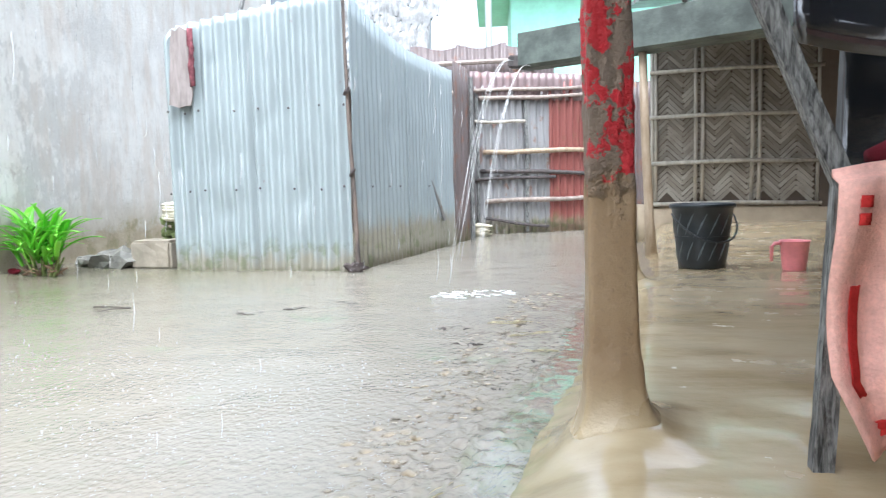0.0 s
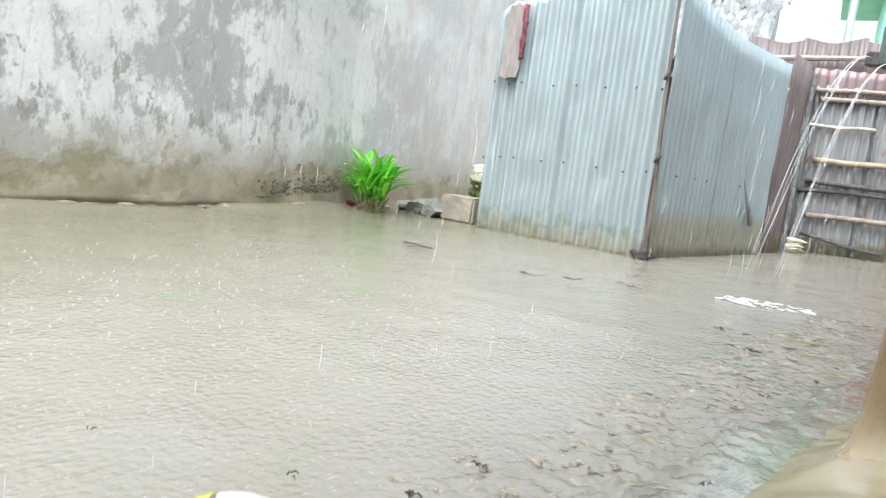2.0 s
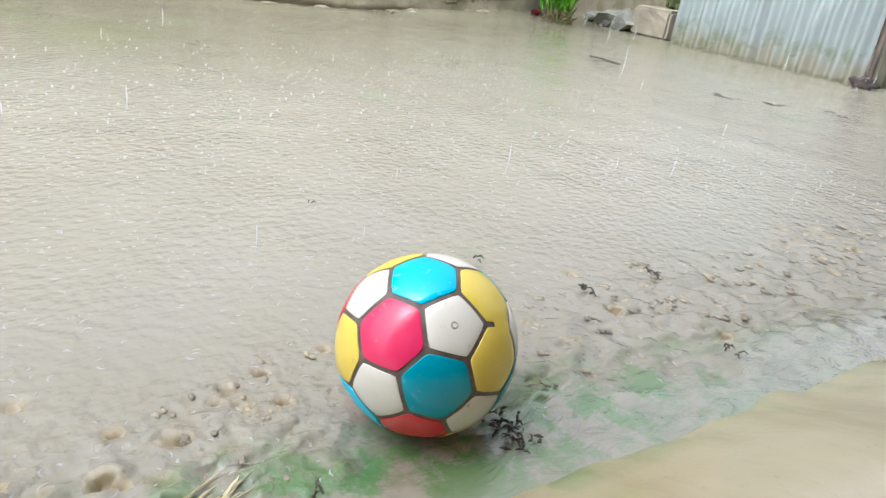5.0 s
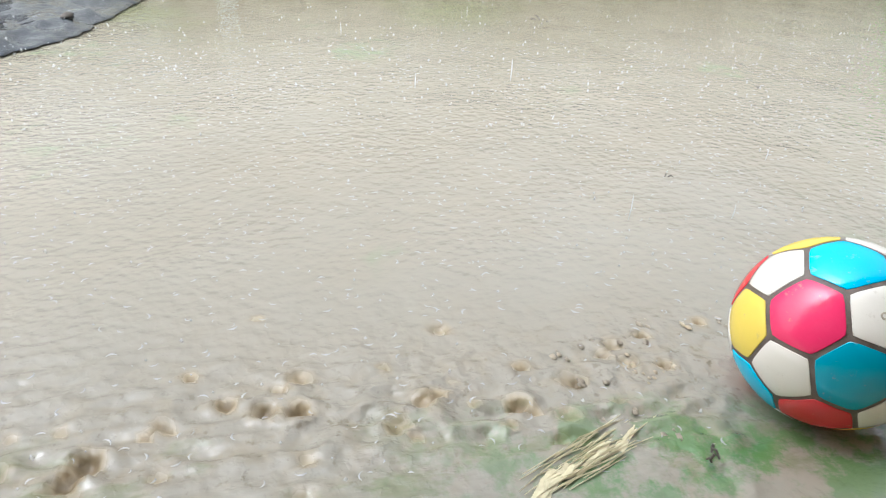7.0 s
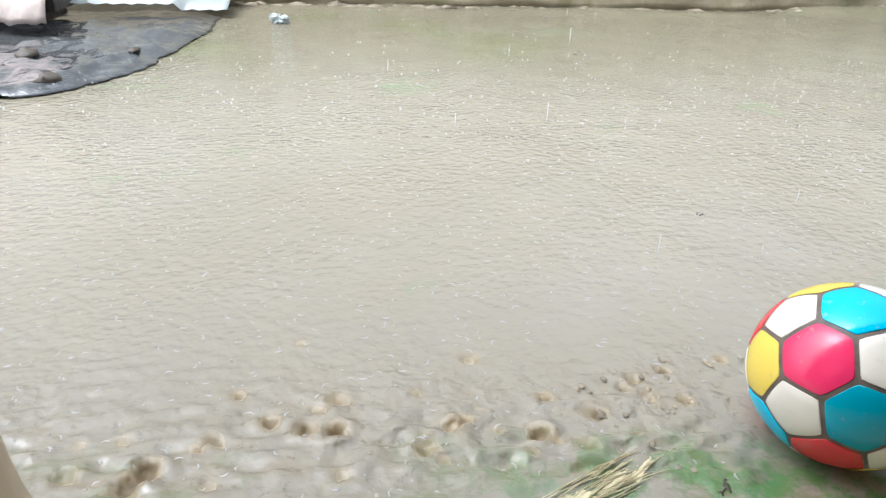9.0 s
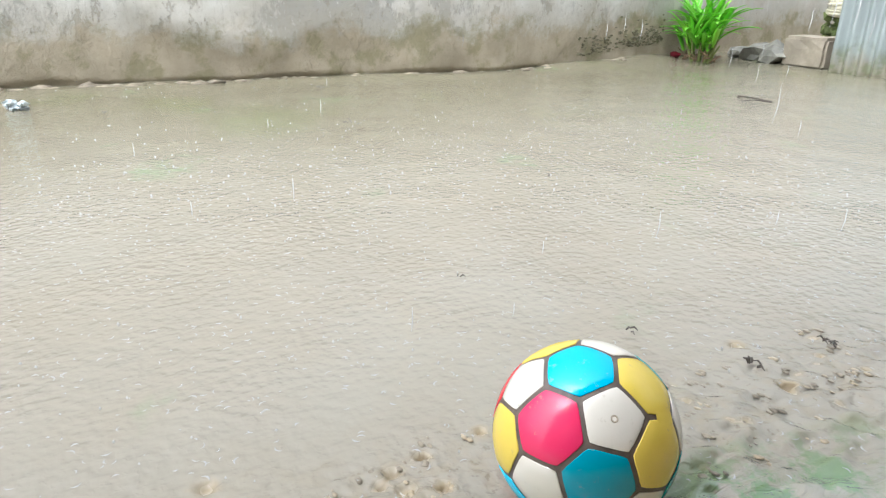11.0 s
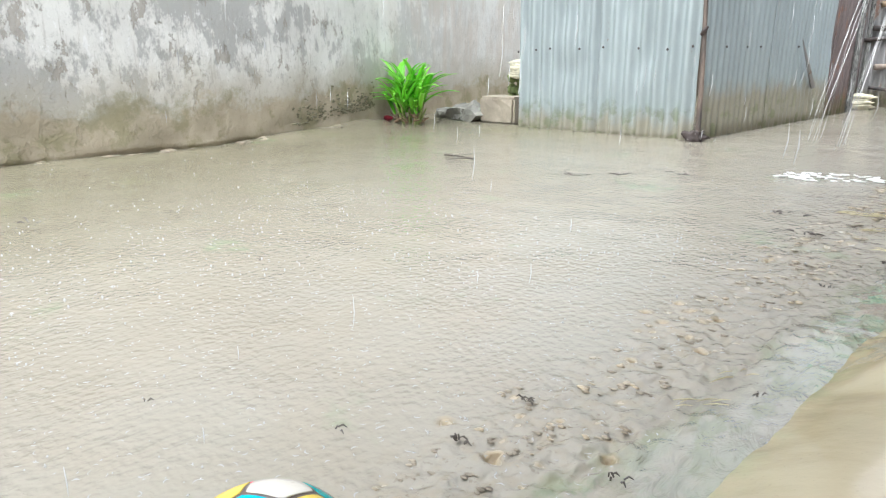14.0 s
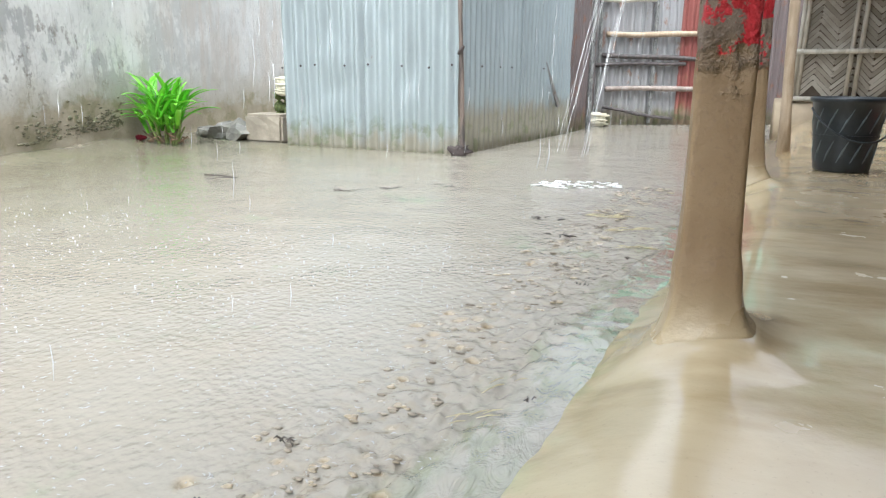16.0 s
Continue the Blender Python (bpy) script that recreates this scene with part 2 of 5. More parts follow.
def mat_zinc(name, tone, rust_amount, mud_height=0.28, rust=(0.20, 0.10, 0.06)):
    n = Nodes(name)
    z = n.axis(2)
    c = n.mix(n.ramp(n.noise(5.5, 5, 0.6, n.scaled(1, 1, 0.35)), 0.3, 0.7), tuple(t * 0.93 for t in tone), tuple(min(1, t * 1.06) for t in tone))
    c = n.mix(n.math("MULTIPLY", n.each(), 0.16), c, tuple(t * 0.7 for t in tone))
    streak = n.ramp(n.noise(20, 4, 0.65, n.scaled(1, 1, 0.12)), 0.55, 0.72)
    c = n.mix(n.math("MULTIPLY", streak, 0.28), c, tuple(t * 0.55 for t in tone))
    spots = n.ramp(n.noise(7.0, 6, 0.72, n.scaled(1, 1, 0.6)), 0.72 - 0.35 * rust_amount, 0.82 - 0.35 * rust_amount)
    c = n.mix(n.math("MULTIPLY", spots, 0.8), c, rust)
    low = n.math("ADD", z, n.math("MULTIPLY", n.noise(7, 5, 0.7, n.scaled(1, 1, 0.4)), -0.34))
    if mud_height < -0.5:
        low = n.math("ADD", low, 9.0)
    c = n.mix(n.math("MULTIPLY", n.ramp(low, mud_height - 0.14, mud_height - 0.30), 0.75), c, (0.27, 0.235, 0.16))
    mossy = n.math("MULTIPLY", n.ramp(low, 0.10, -0.06), n.ramp(n.noise(9, 4), 0.5, 0.62))
    c = n.mix(n.math("MULTIPLY", mossy, 0.5), c, (0.12, 0.15, 0.055))
    rough = n.math("ADD", n.ramp(n.noise(9, 4), 0.3, 0.7, 0.30, 0.46), n.math("MULTIPLY", spots, 0.25))
    metal = n.math("SUBTRACT", 0.2, n.math("MULTIPLY", spots, 0.18))
    return n.done(c, rough, metal, n.noise(14, 4, 0.5), 0.25, 0.01, 0.4)


def mat_post():
    n = Nodes("mud_plastered_post")
    z = n.axis(2)
    rub = n.noise(11, 6, 0.7)
    c = n.mix(n.ramp(n.noise(7, 5), 0.3, 0.7), (0.235, 0.155, 0.078), (0.30, 0.21, 0.115))
    c = n.mix(n.math("MULTIPLY", n.ramp(n.noise(90, 3), 0.55, 0.7), 0.35), c, (0.19, 0.13, 0.08))
    raw = n.ramp(n.math("ADD", z, n.math("MULTIPLY", rub, 0.3)), 0.66, 0.74)
    c = n.mix(n.math("MULTIPLY", raw, 0.7), c, (0.26, 0.20, 0.155))
    smear = n.ramp(n.math("ADD", z, n.math("MULTIPLY", n.noise(14, 5), 0.07)), 0.25, 0.10)
    c = n.mix(smear, c, n.mix(n.ramp(n.noise(3, 5), 0.35, 0.65), (0.37, 0.285, 0.16), (0.44, 0.35, 0.21)))
    edge = n.math("ADD", z, n.math("MULTIPLY", n.noise(9, 6, 0.7), 0.52))
    paint = n.math("MULTIPLY", n.ramp(edge, 0.80, 0.84), n.ramp(n.noise(15, 5, 0.65), 0.50, 0.53))
    c = n.mix(paint, c, (0.62, 0.022, 0.03))
    h = n.math("ADD", n.math("MULTIPLY", n.noise(30, 6, 0.65), n.math("ADD", 0.5, raw)), n.math("MULTIPLY", n.math("MULTIPLY", raw, n.noise(60, 5, 0.7)), 2.2))
    return n.done(c, n.math("SUBTRACT", n.ramp(n.noise(5, 3), 0.3, 0.7, 0.36, 0.58), n.math("MULTIPLY", smear, 0.28)), 0.0, h, 0.9, 0.013, 0.5)


def mat_wood(name, dark, light, rough=0.7, scale=9.0):
    n = Nodes(name)
    g = n.noise(scale, 6, 0.65, n.scaled(3.0, 3.0, 0.5), 0.6)
    c = n.mix(n.ramp(g, 0.3, 0.7), dark, light)
    c = n.mix(n.math("MULTIPLY", n.ramp(n.noise(4, 4), 0.5, 0.7), 0.4), c, tuple(x * 0.6 for x in dark))
    return n.done(c, rough, 0.0, n.noise(scale * 5, 5, 0.6, n.scaled(2, 2, 0.5)), 0.4, 0.006, 0.35)


def mat_bamboo_mat():
    n = Nodes("woven_bamboo_mat")
    c = n.mix(n.island(), (0.215, 0.19, 0.15), (0.385, 0.35, 0.29))
    c = n.mix(n.math("MULTIPLY", n.ramp(n.noise(5, 5), 0.45, 0.7), 0.5), c, (0.15, 0.12, 0.09))
    return n.done(c, 0.6, 0.0, n.noise(80, 4), 0.3, 0.003, 0.4)


def mat_leaf():
    n = Nodes("ginger_leaf")
    c = n.mix(n.each(), (0.12, 0.46, 0.02), (0.32, 0.76, 0.07))
    c = n.mix(n.math("MULTIPLY", n.ramp(n.noise(14, 3), 0.5, 0.7), 0.4), c, (0.30, 0.60, 0.08))
    m = n.done(c, 0.38, 0.0, n.noise(120, 3), 0.2, 0.002, 0.5)
    n.b.inputs["Subsurface Weight"].default_value = 0.0
    return m


def mat_ball(name, color):
    n = Nodes(name)
    scuff = n.ramp(n.noise(75, 5, 0.7), 0.60, 0.72)
    c = n.mix(n.math("MULTIPLY", scuff, 0.5), color, (0.36, 0.29, 0.2))
    c = n.mix(n.math("MULTIPLY", n.ramp(n.noise(11, 4), 0.42, 0.75), 0.25), c, tuple(x * 0.68 for x in color))
    return n.done(c, n.ramp(n.noise(20, 3), 0.3, 0.7, 0.12, 0.26), 0.0, n.noise(130, 3), 0.12, 0.002, 0.5)


def mat_water(name, tint, alpha):
    n = Nodes(name)
    n.b.inputs["Alpha"].default_value = alpha
    return n.done(tint, 0.12, 0.0, n.noise(40, 3), 0.3, 0.01, 0.6)


def mat_tarp():
    n = Nodes("muddy_black_tarpaulin")
    silt = n.math("MULTIPLY", n.ramp(n.noise(5.0, 6, 0.65), 0.40, 0.58), n.ramp(n.axis(0), -1.35, -1.75))
    c = n.mix(n.math("MULTIPLY", silt, 0.5), (0.030, 0.038, 0.050), (0.105, 0.11, 0.11))
    c = n.mix(n.math("MULTIPLY", n.ramp(n.noise(60, 4), 0.64, 0.70), 0.3), c, (0.32, 0.30, 0.26))
    h = n.math("ADD", n.noise(16, 4, 0.6, None, 1.5), n.math("MULTIPLY", n.noise(50, 3), 0.3))
    return n.done(c, n.math("ADD", 0.05, n.math("MULTIPLY", silt, 0.22)), 0.0, h, 0.75, 0.012, 1.0, 0.8)


MUD = mat_flooded_mud()
TARP = mat_tarp()
FLOOR = mat_wet_mud()
PLASTER = mat_old_plaster()
ZINC = mat_zinc("weathered_zinc", (0.335, 0.378, 0.376), 0.18, 0.17)
ZINC_FLAT = mat_zinc("pale_zinc", (0.32, 0.365, 0.372), 0.03, 0.34)
ZINC_LYING = mat_zinc("washed_pale_zinc", (0.40, 0.43, 0.44), 0.0, -1.0)
ZINC_OLD = mat_zinc("old_zinc", (0.31, 0.305, 0.30), 0.45, 0.2)
ZINC_RED = mat_zinc("rusted_red_zinc", (0.26, 0.09, 0.075), 0.4, 0.2)
ZINC_PINK = mat_zinc("faded_pink_zinc", (0.25, 0.185, 0.18), 0.45, 0.2, (0.30, 0.16, 0.13))
ZINC_BROWN = mat_zinc("rusted_brown_zinc", (0.155, 0.125, 0.118), 0.5, 0.15)
ROOF_TIN = mat_zinc("roof_tin", (0.16, 0.16, 0.16), 0.4, -1.0)
GUTTER_TIN = plain("mossy_grey_gutter", (0.075, 0.09, 0.075), 0.6, 0.0, 0.45, 7, 0.6)
POST = mat_post()
BAMBOO = mat_wood("bamboo_pole", (0.30, 0.22, 0.14), (0.44, 0.35, 0.25), 0.5)
BAMBOO_GREY = mat_wood("grey_bamboo_batten", (0.34, 0.31, 0.25), (0.52, 0.48, 0.41), 0.6)
PINKWOOD = mat_wood("bleached_gate_bar", (0.24, 0.19, 0.16), (0.37, 0.31, 0.265), 0.6)
DARKWOOD = mat_wood("dark_wet_wood", (0.05, 0.045, 0.045), (0.12, 0.10, 0.09), 0.55)
GREYWOOD = mat_wood("grey_weathered_wood", (0.025, 0.025, 0.023), (0.32, 0.32, 0.30), 0.7, 44)
MATTING = mat_bamboo_mat()
MUDWALL = plain("dry_mud_plinth", (0.36, 0.285, 0.19), 0.7, 0, 0.2, 3, 0.4)
# Dark tone carries the shade of the unlit interior and of matting gaps.
DARKWALL = plain("shade_dark_mud_wall", (0.10, 0.075, 0.055), 0.85, 0, 0.3, 2, 0.4)
LEAF = mat_leaf()
STALK = plain("plant_stalk", (0.20, 0.24, 0.07), 0.6, 0, 0.4, 30)
DRYLEAF = plain("dry_plant_litter", (0.24, 0.15, 0.09), 0.7, 0, 0.5, 25)
WALLMUD = plain("dark_crumbled_mud", (0.24, 0.20, 0.145), 0.5, 0, 0.4, 14, 0.5)
MUDCRUMB = plain("wet_mud_crumb", (0.31, 0.25, 0.165), 0.35, 0, 0.4, 40)
STRAW = plain("wet_yellow_straw", (0.60, 0.53, 0.34), 0.45, 0, 0.1, 30)
DULLSTRAW = plain("muddy_straw", (0.43, 0.375, 0.22), 0.45, 0, 0.3, 30)
TWIG = plain("wet_black_twig", (0.07, 0.058, 0.045), 0.5, 0, 0.4, 30)
CONCRETE = plain("muddy_concrete", (0.30, 0.26, 0.20), 0.8, 0, 0.25, 6, 0.6)
STONE = plain("wet_dark_stone", (0.17, 0.165, 0.14), 0.5, 0, 0.45, 8, 0.6)
STALEMOSS = plain("brown_wall_moss", (0.17, 0.155, 0.095), 0.85, 0, 0.5, 40, 0.6)
MOSS = plain("green_moss", (0.12, 0.15, 0.05), 0.85, 0, 0.5, 20, 0.6)
FOAM = plain("white_water_foam", (0.78, 0.78, 0.75), 0.35, 0, 0.08, 30, 0.5)
PLASTIC_BLACK = plain("black_plastic_sheet", (0.022, 0.025, 0.03), 0.14, 0, 0.3, 5, 0.4, 1.0, 1.0)
BUCKET_BLACK = plain("black_plastic_bucket", (0.022, 0.028, 0.032), 0.32, 0, 0.35, 9, 0.2)
# Lighter than the body, painting the silvery sheen of the moulded relief.
BUCKET_RELIEF = plain("sheen_toned_bucket_relief", (0.11, 0.135, 0.14), 0.32, 0, 0.35, 14, 0.3)
MUG_PINK = plain("pink_plastic", (0.90, 0.31, 0.33), 0.35, 0, 0.1, 9, 0.1)
TOWEL_PINK = plain("salmon_terry_cloth", (0.86, 0.49, 0.40), 0.95, 0, 0.12, 30, 0.9, 0.1)
TOWEL_RED = plain("red_woven_stripe", (0.55, 0.04, 0.035), 0.95, 0, 0.12, 30, 0.9, 0.1)
CLOTH_RED = plain("dark_red_cloth", (0.11, 0.008, 0.014), 0.9, 0, 0.3, 20, 0.5, 0.2)
RAG = plain("faded_maroon_rag", (0.19, 0.065, 0.075), 0.9, 0, 0.6, 26, 0.6, 0.2)
CLOTH_PINK = plain("faded_pink_sacking", (0.60, 0.51, 0.47), 0.9, 0, 0.25, 14, 0.6, 0.2)
RUBBISH_WHITE = plain("white_plastic_scrap", (0.60, 0.66, 0.68), 0.4, 0, 0.1, 20)
SACK = plain("pale_sack", (0.62, 0.58, 0.44), 0.8, 0, 0.25, 20, 0.6)
BOARD = mat_wood("peeling_brown_board", (0.22, 0.185, 0.17), (0.33, 0.285, 0.265), 0.75)
MINT = plain("mint_green_paint", (0.36, 0.74, 0.58), 0.6, 0, 0.06, 2, 0.1)
SLATE = plain("blue_grey_render", (0.19, 0.215, 0.235), 0.8, 0, 0.2, 5, 0.4)
STEEL = plain("grey_steel_pole", (0.40, 0.43, 0.43), 0.5, 0.3, 0.15, 6)
IRON = plain("rusty_nail", (0.07, 0.055, 0.05), 0.6, 0.4, 0.3, 40)
CORNER = mat_wood("rusty_corner_strip", (0.06, 0.052, 0.048), (0.19, 0.145, 0.115), 0.7)
# Wood colour lifted to include the skylight falling on the nearest post.
PALEPOST = mat_wood("skylit_muddy_post_wood", (0.52, 0.42, 0.29), (0.64, 0.54, 0.40), 0.55, 6)
THATCH = plain("grey_thatch", (0.30, 0.30, 0.29), 0.9, 0, 0.4, 6, 0.8)
# Pale tint shared by the drops and the modelled ripple glints.
DROP_GLINT = mat_water("rain_drop_and_glint", (0.90, 0.89, 0.86), 0.36)
RAIN = mat_water("falling_rain", (0.92, 0.93, 0.93), 0.4)
STREAM = mat_water("falling_water", (0.90, 0.90, 0.88), 0.45)
# The blue entry is the cyan panel colour darkened for the ball's shaded underside.
BALLS = {k: mat_ball("ball_" + k, v) for k, v in dict(
    white=(0.74, 0.69, 0.61), pink=(0.78, 0.035, 0.13), cyan=(0.0, 0.54, 0.84), yellow=(0.80, 0.60, 0.10), red=(0.66, 0.03, 0.04), teal=(0.0, 0.27, 0.27), blue=(0.0, 0.31, 0.43)).items()}
VALVE = plain("dirty_valve_rubber", (0.42, 0.36, 0.27), 0.5, 0, 0.3, 90, 0.2)
BALL_SEAM = plain("ball_seam", (0.13, 0.10, 0.082), 0.5, 0, 0.3, 60, 0.2)


# ---- building helpers ----
def mesh_of(bm, material, smooth=False):
    me = bpy.data.meshes.new("mesh")
    bm.normal_update()
    bm.to_mesh(me)
    bm.free()
    for m in material if isinstance(material, (list, tuple)) else (material,):
        me.materials.append(m)
    if smooth:
        me.polygons.foreach_set("use_smooth", [True] * len(me.polygons))
    return me


def part(name, bm, material, parent, label="", smooth=False):
    ob = new(name, mesh_of(bm, material, smooth))
    ob.parent = parent
    return tagged(ob, label)


def solo(name, bm, material, label, category, kind="", group="", smooth=False, at=None):
    ob = new(name, mesh_of(bm, material, smooth))
    if at:
        ob.matrix_world = at
    return tagged(ob, label, category, group, kind)


def root(name, label, category, m=None, group="", kind=""):
    ob = new(name)
    ob.empty_display_size = 0.05
    if m:
        ob.matrix_world = m
    return tagged(ob, label, category, group, kind)


def sheet_faces(bm, pts, w, h, closed=False):
    vs = [bm.verts.new(p) for p in pts]
    for j in range(h - 1):
        for i in range(w if closed else w - 1):
            k = (i + 1) % w
            bm.faces.new((vs[j * w + i], vs[j * w + k], vs[(j + 1) * w + k], vs[(j + 1) * w + i]))
    return vs


def slab_from(front, back, w, h, bm=None):
    """A thin closed body from a front and a back grid of points."""
    bm = bm or bmesh.new()
    a = [bm.verts.new(p) for p in front]
    b = [bm.verts.new(p) for p in back]
    for j in range(h - 1):
        for i in range(w - 1):
            k = j * w + i
            bm.faces.new((a[k], a[k + 1], a[k + w + 1], a[k + w]))
            bm.faces.new((b[k], b[k + w], b[k + w + 1], b[k + 1]))
    rim = [i for i in range(w)] + [j * w + w - 1 for j in range(1, h)] + [(h - 1) * w + i for i in range(w - 2, -1, -1)] + [j * w for j in range(h - 2, 0, -1)]
    for p, q in zip(rim, rim[1:] + rim[:1]):
        bm.faces.new((a[q], a[p], b[p], b[q]))
    return bm


def box(bm, size, m=Matrix(), bevel=0.0):
    r = bmesh.ops.create_cube(bm, size=1.0, matrix=m @ Matrix.Diagonal((*size, 1)))
    if bevel:
        edges = list({e for v in r["verts"] for e in v.link_edges})
        bmesh.ops.bevel(bm, geom=edges, offset=bevel, segments=2, affect="EDGES")
    return bm


def tube(bm, path, radii, n=8, wobble=0.0, seed=0):
    """A closed round body along a path of points."""
    rnd = random.Random(seed)
    path = [Vector(p) for p in path]
    if isinstance(radii, (int, float)):
        radii = [radii] * len(path)
    rings = []
    for i, p in enumerate(path):
        d = (path[min(i + 1, len(path) - 1)] - path[max(i - 1, 0)]).normalized()
        u = d.orthogonal() if abs(d.z) > 0.9 else d.cross(Vector((0, 0, 1)))
        u = (Vector((1, 0, 0)) - d * d.x) if abs(d.z) > 0.9 else u
        u.normalize()
        v = d.cross(u)
        rings.append([bm.verts.new(p + (u * math.cos(a) + v * math.sin(a)) * radii[i] * (1 + rnd.uniform(-wobble, wobble)))
                      for a in (2 * math.pi * k / n for k in range(n))])
    for r, s in zip(rings, rings[1:]):
        for k in range(n):
            bm.faces.new((r[k], r[(k + 1) % n], s[(k + 1) % n], s[k]))
    bm.faces.new(rings[0][::-1])
    bm.faces.new(rings[-1])
    return bm


def lathe(bm, profile, n=32, wave=None):
    pts = []
    for r, z in profile:
        for k in range(n):
            a = 2 * math.pi * k / n
            q = r + (wave(a, z) if wave else 0)
            pts.append((q * math.cos(a), q * math.sin(a), z))
    sheet_faces(bm, pts, n, len(profile), closed=True)
    return bm


def blob(bm, r, m=Matrix(), sub=2, rough=0.25, seed=0, scale=1.5):
    made = bmesh.ops.create_icosphere(bm, subdivisions=sub, radius=1.0)["verts"]
    off = Vector((seed * 7.31, seed * 3.17, seed * 1.7))
    for v in made:
        k = 1 + rough * noise.noise(v.co * scale + off)
        v.co = m @ Vector((v.co.x * r[0] * k, v.co.y * r[1] * k, v.co.z * r[2] * k))
    return bm


def corrugated(p0, p1, top, bottom, pitch, amp, rows=10, dents=0.004, seed=0, lean=0.0):
    """A corrugated sheet between two points of the plan; top and bottom are functions of the run from p0."""
    a, b = Vector((p0[0], p0[1], 0)), Vector((p1[0], p1[1], 0))
    run = (b - a).length
    d = (b - a) / run
    nrm = Vector((d.y, -d.x, 0))
    w = max(4, int(run / pitch * 10) + 1)
    front, back = [], []
    for j in range(rows):
        for i in range(w):
            s = run * i / (w - 1)
            z = bottom(s) + (top(s) - bottom(s)) * j / (rows - 1)
            wave = math.sin(2 * math.pi * s / pitch)
            o = amp * wave + dents * noise.noise(Vector((s * 5 + seed * 9, z * 4, seed)))
            o += 0.5 * dents * noise.noise(Vector((s * 16, z * 14, seed + 4))) + lean * z
            knock = noise.noise(Vector((s * 4 + seed * 3, z * 3.5, seed + 9)))
            o -= 1.6 * dents * max(0.0, knock - 0.28) / 0.3
            p = a + d * s + nrm * o
            front.append((p.x, p.y, z))
            back.append((p.x - nrm.x * 0.0015, p.y - nrm.y * 0.0015, z))
    return slab_from(front, back, w, rows)


# ---- ground ----
def edge_x(y):
    """Where the raised floor meets the flooded yard."""
    return 0.648 + 0.117 * (y - 1.15) + 0.014 * noise.noise(Vector((y * 2.2, 3.1, 0)))


POSTS = [(0.696, 0.40), (0.898, 2.19), (1.042, 4.25), (1.212, 5.6)]


def steps(*runs):
    out = []
    for a, b, d in runs:
        k = max(1, round((b - a) / d))
        out += [a + (b - a) * i / k for i in range(k)]
    return out + [runs[-1][1]]


WALL_PLAN = [(-9.0, -5.1), (-1.0, -3.42), (0.1, -3.17), (0.9, -3.06), (1.5, -3.0), (2.1, -2.95), (2.6, -2.89), (3.1, -2.87), (3.7, -2.90), (4.3, -3.0), (4.8, -3.12), (5.4, -3.18), (9.6, -3.39)]


def wall_x(y):
    """The wall's foot bows a little into the yard and bends away from it further south."""
    for (a, u), (b, v) in zip(WALL_PLAN, WALL_PLAN[1:]):
        if y <= b:
            return u + (v - u) * (y - a) / (b - a)
    return WALL_PLAN[-1][1]


def drip_x(y):
    """Where the drops from the roof's edge hit the mud."""
    return 0.395 if y < 1.1 else 0.395 + 0.062 * (y - 1.1)


def wetness(t):
    """How far the thin sheet of running water along the floor's edge covers a point t from that edge."""
    return max(0.0, min(1.0, (t + 0.135) / 0.035)) * (t < 0.1)


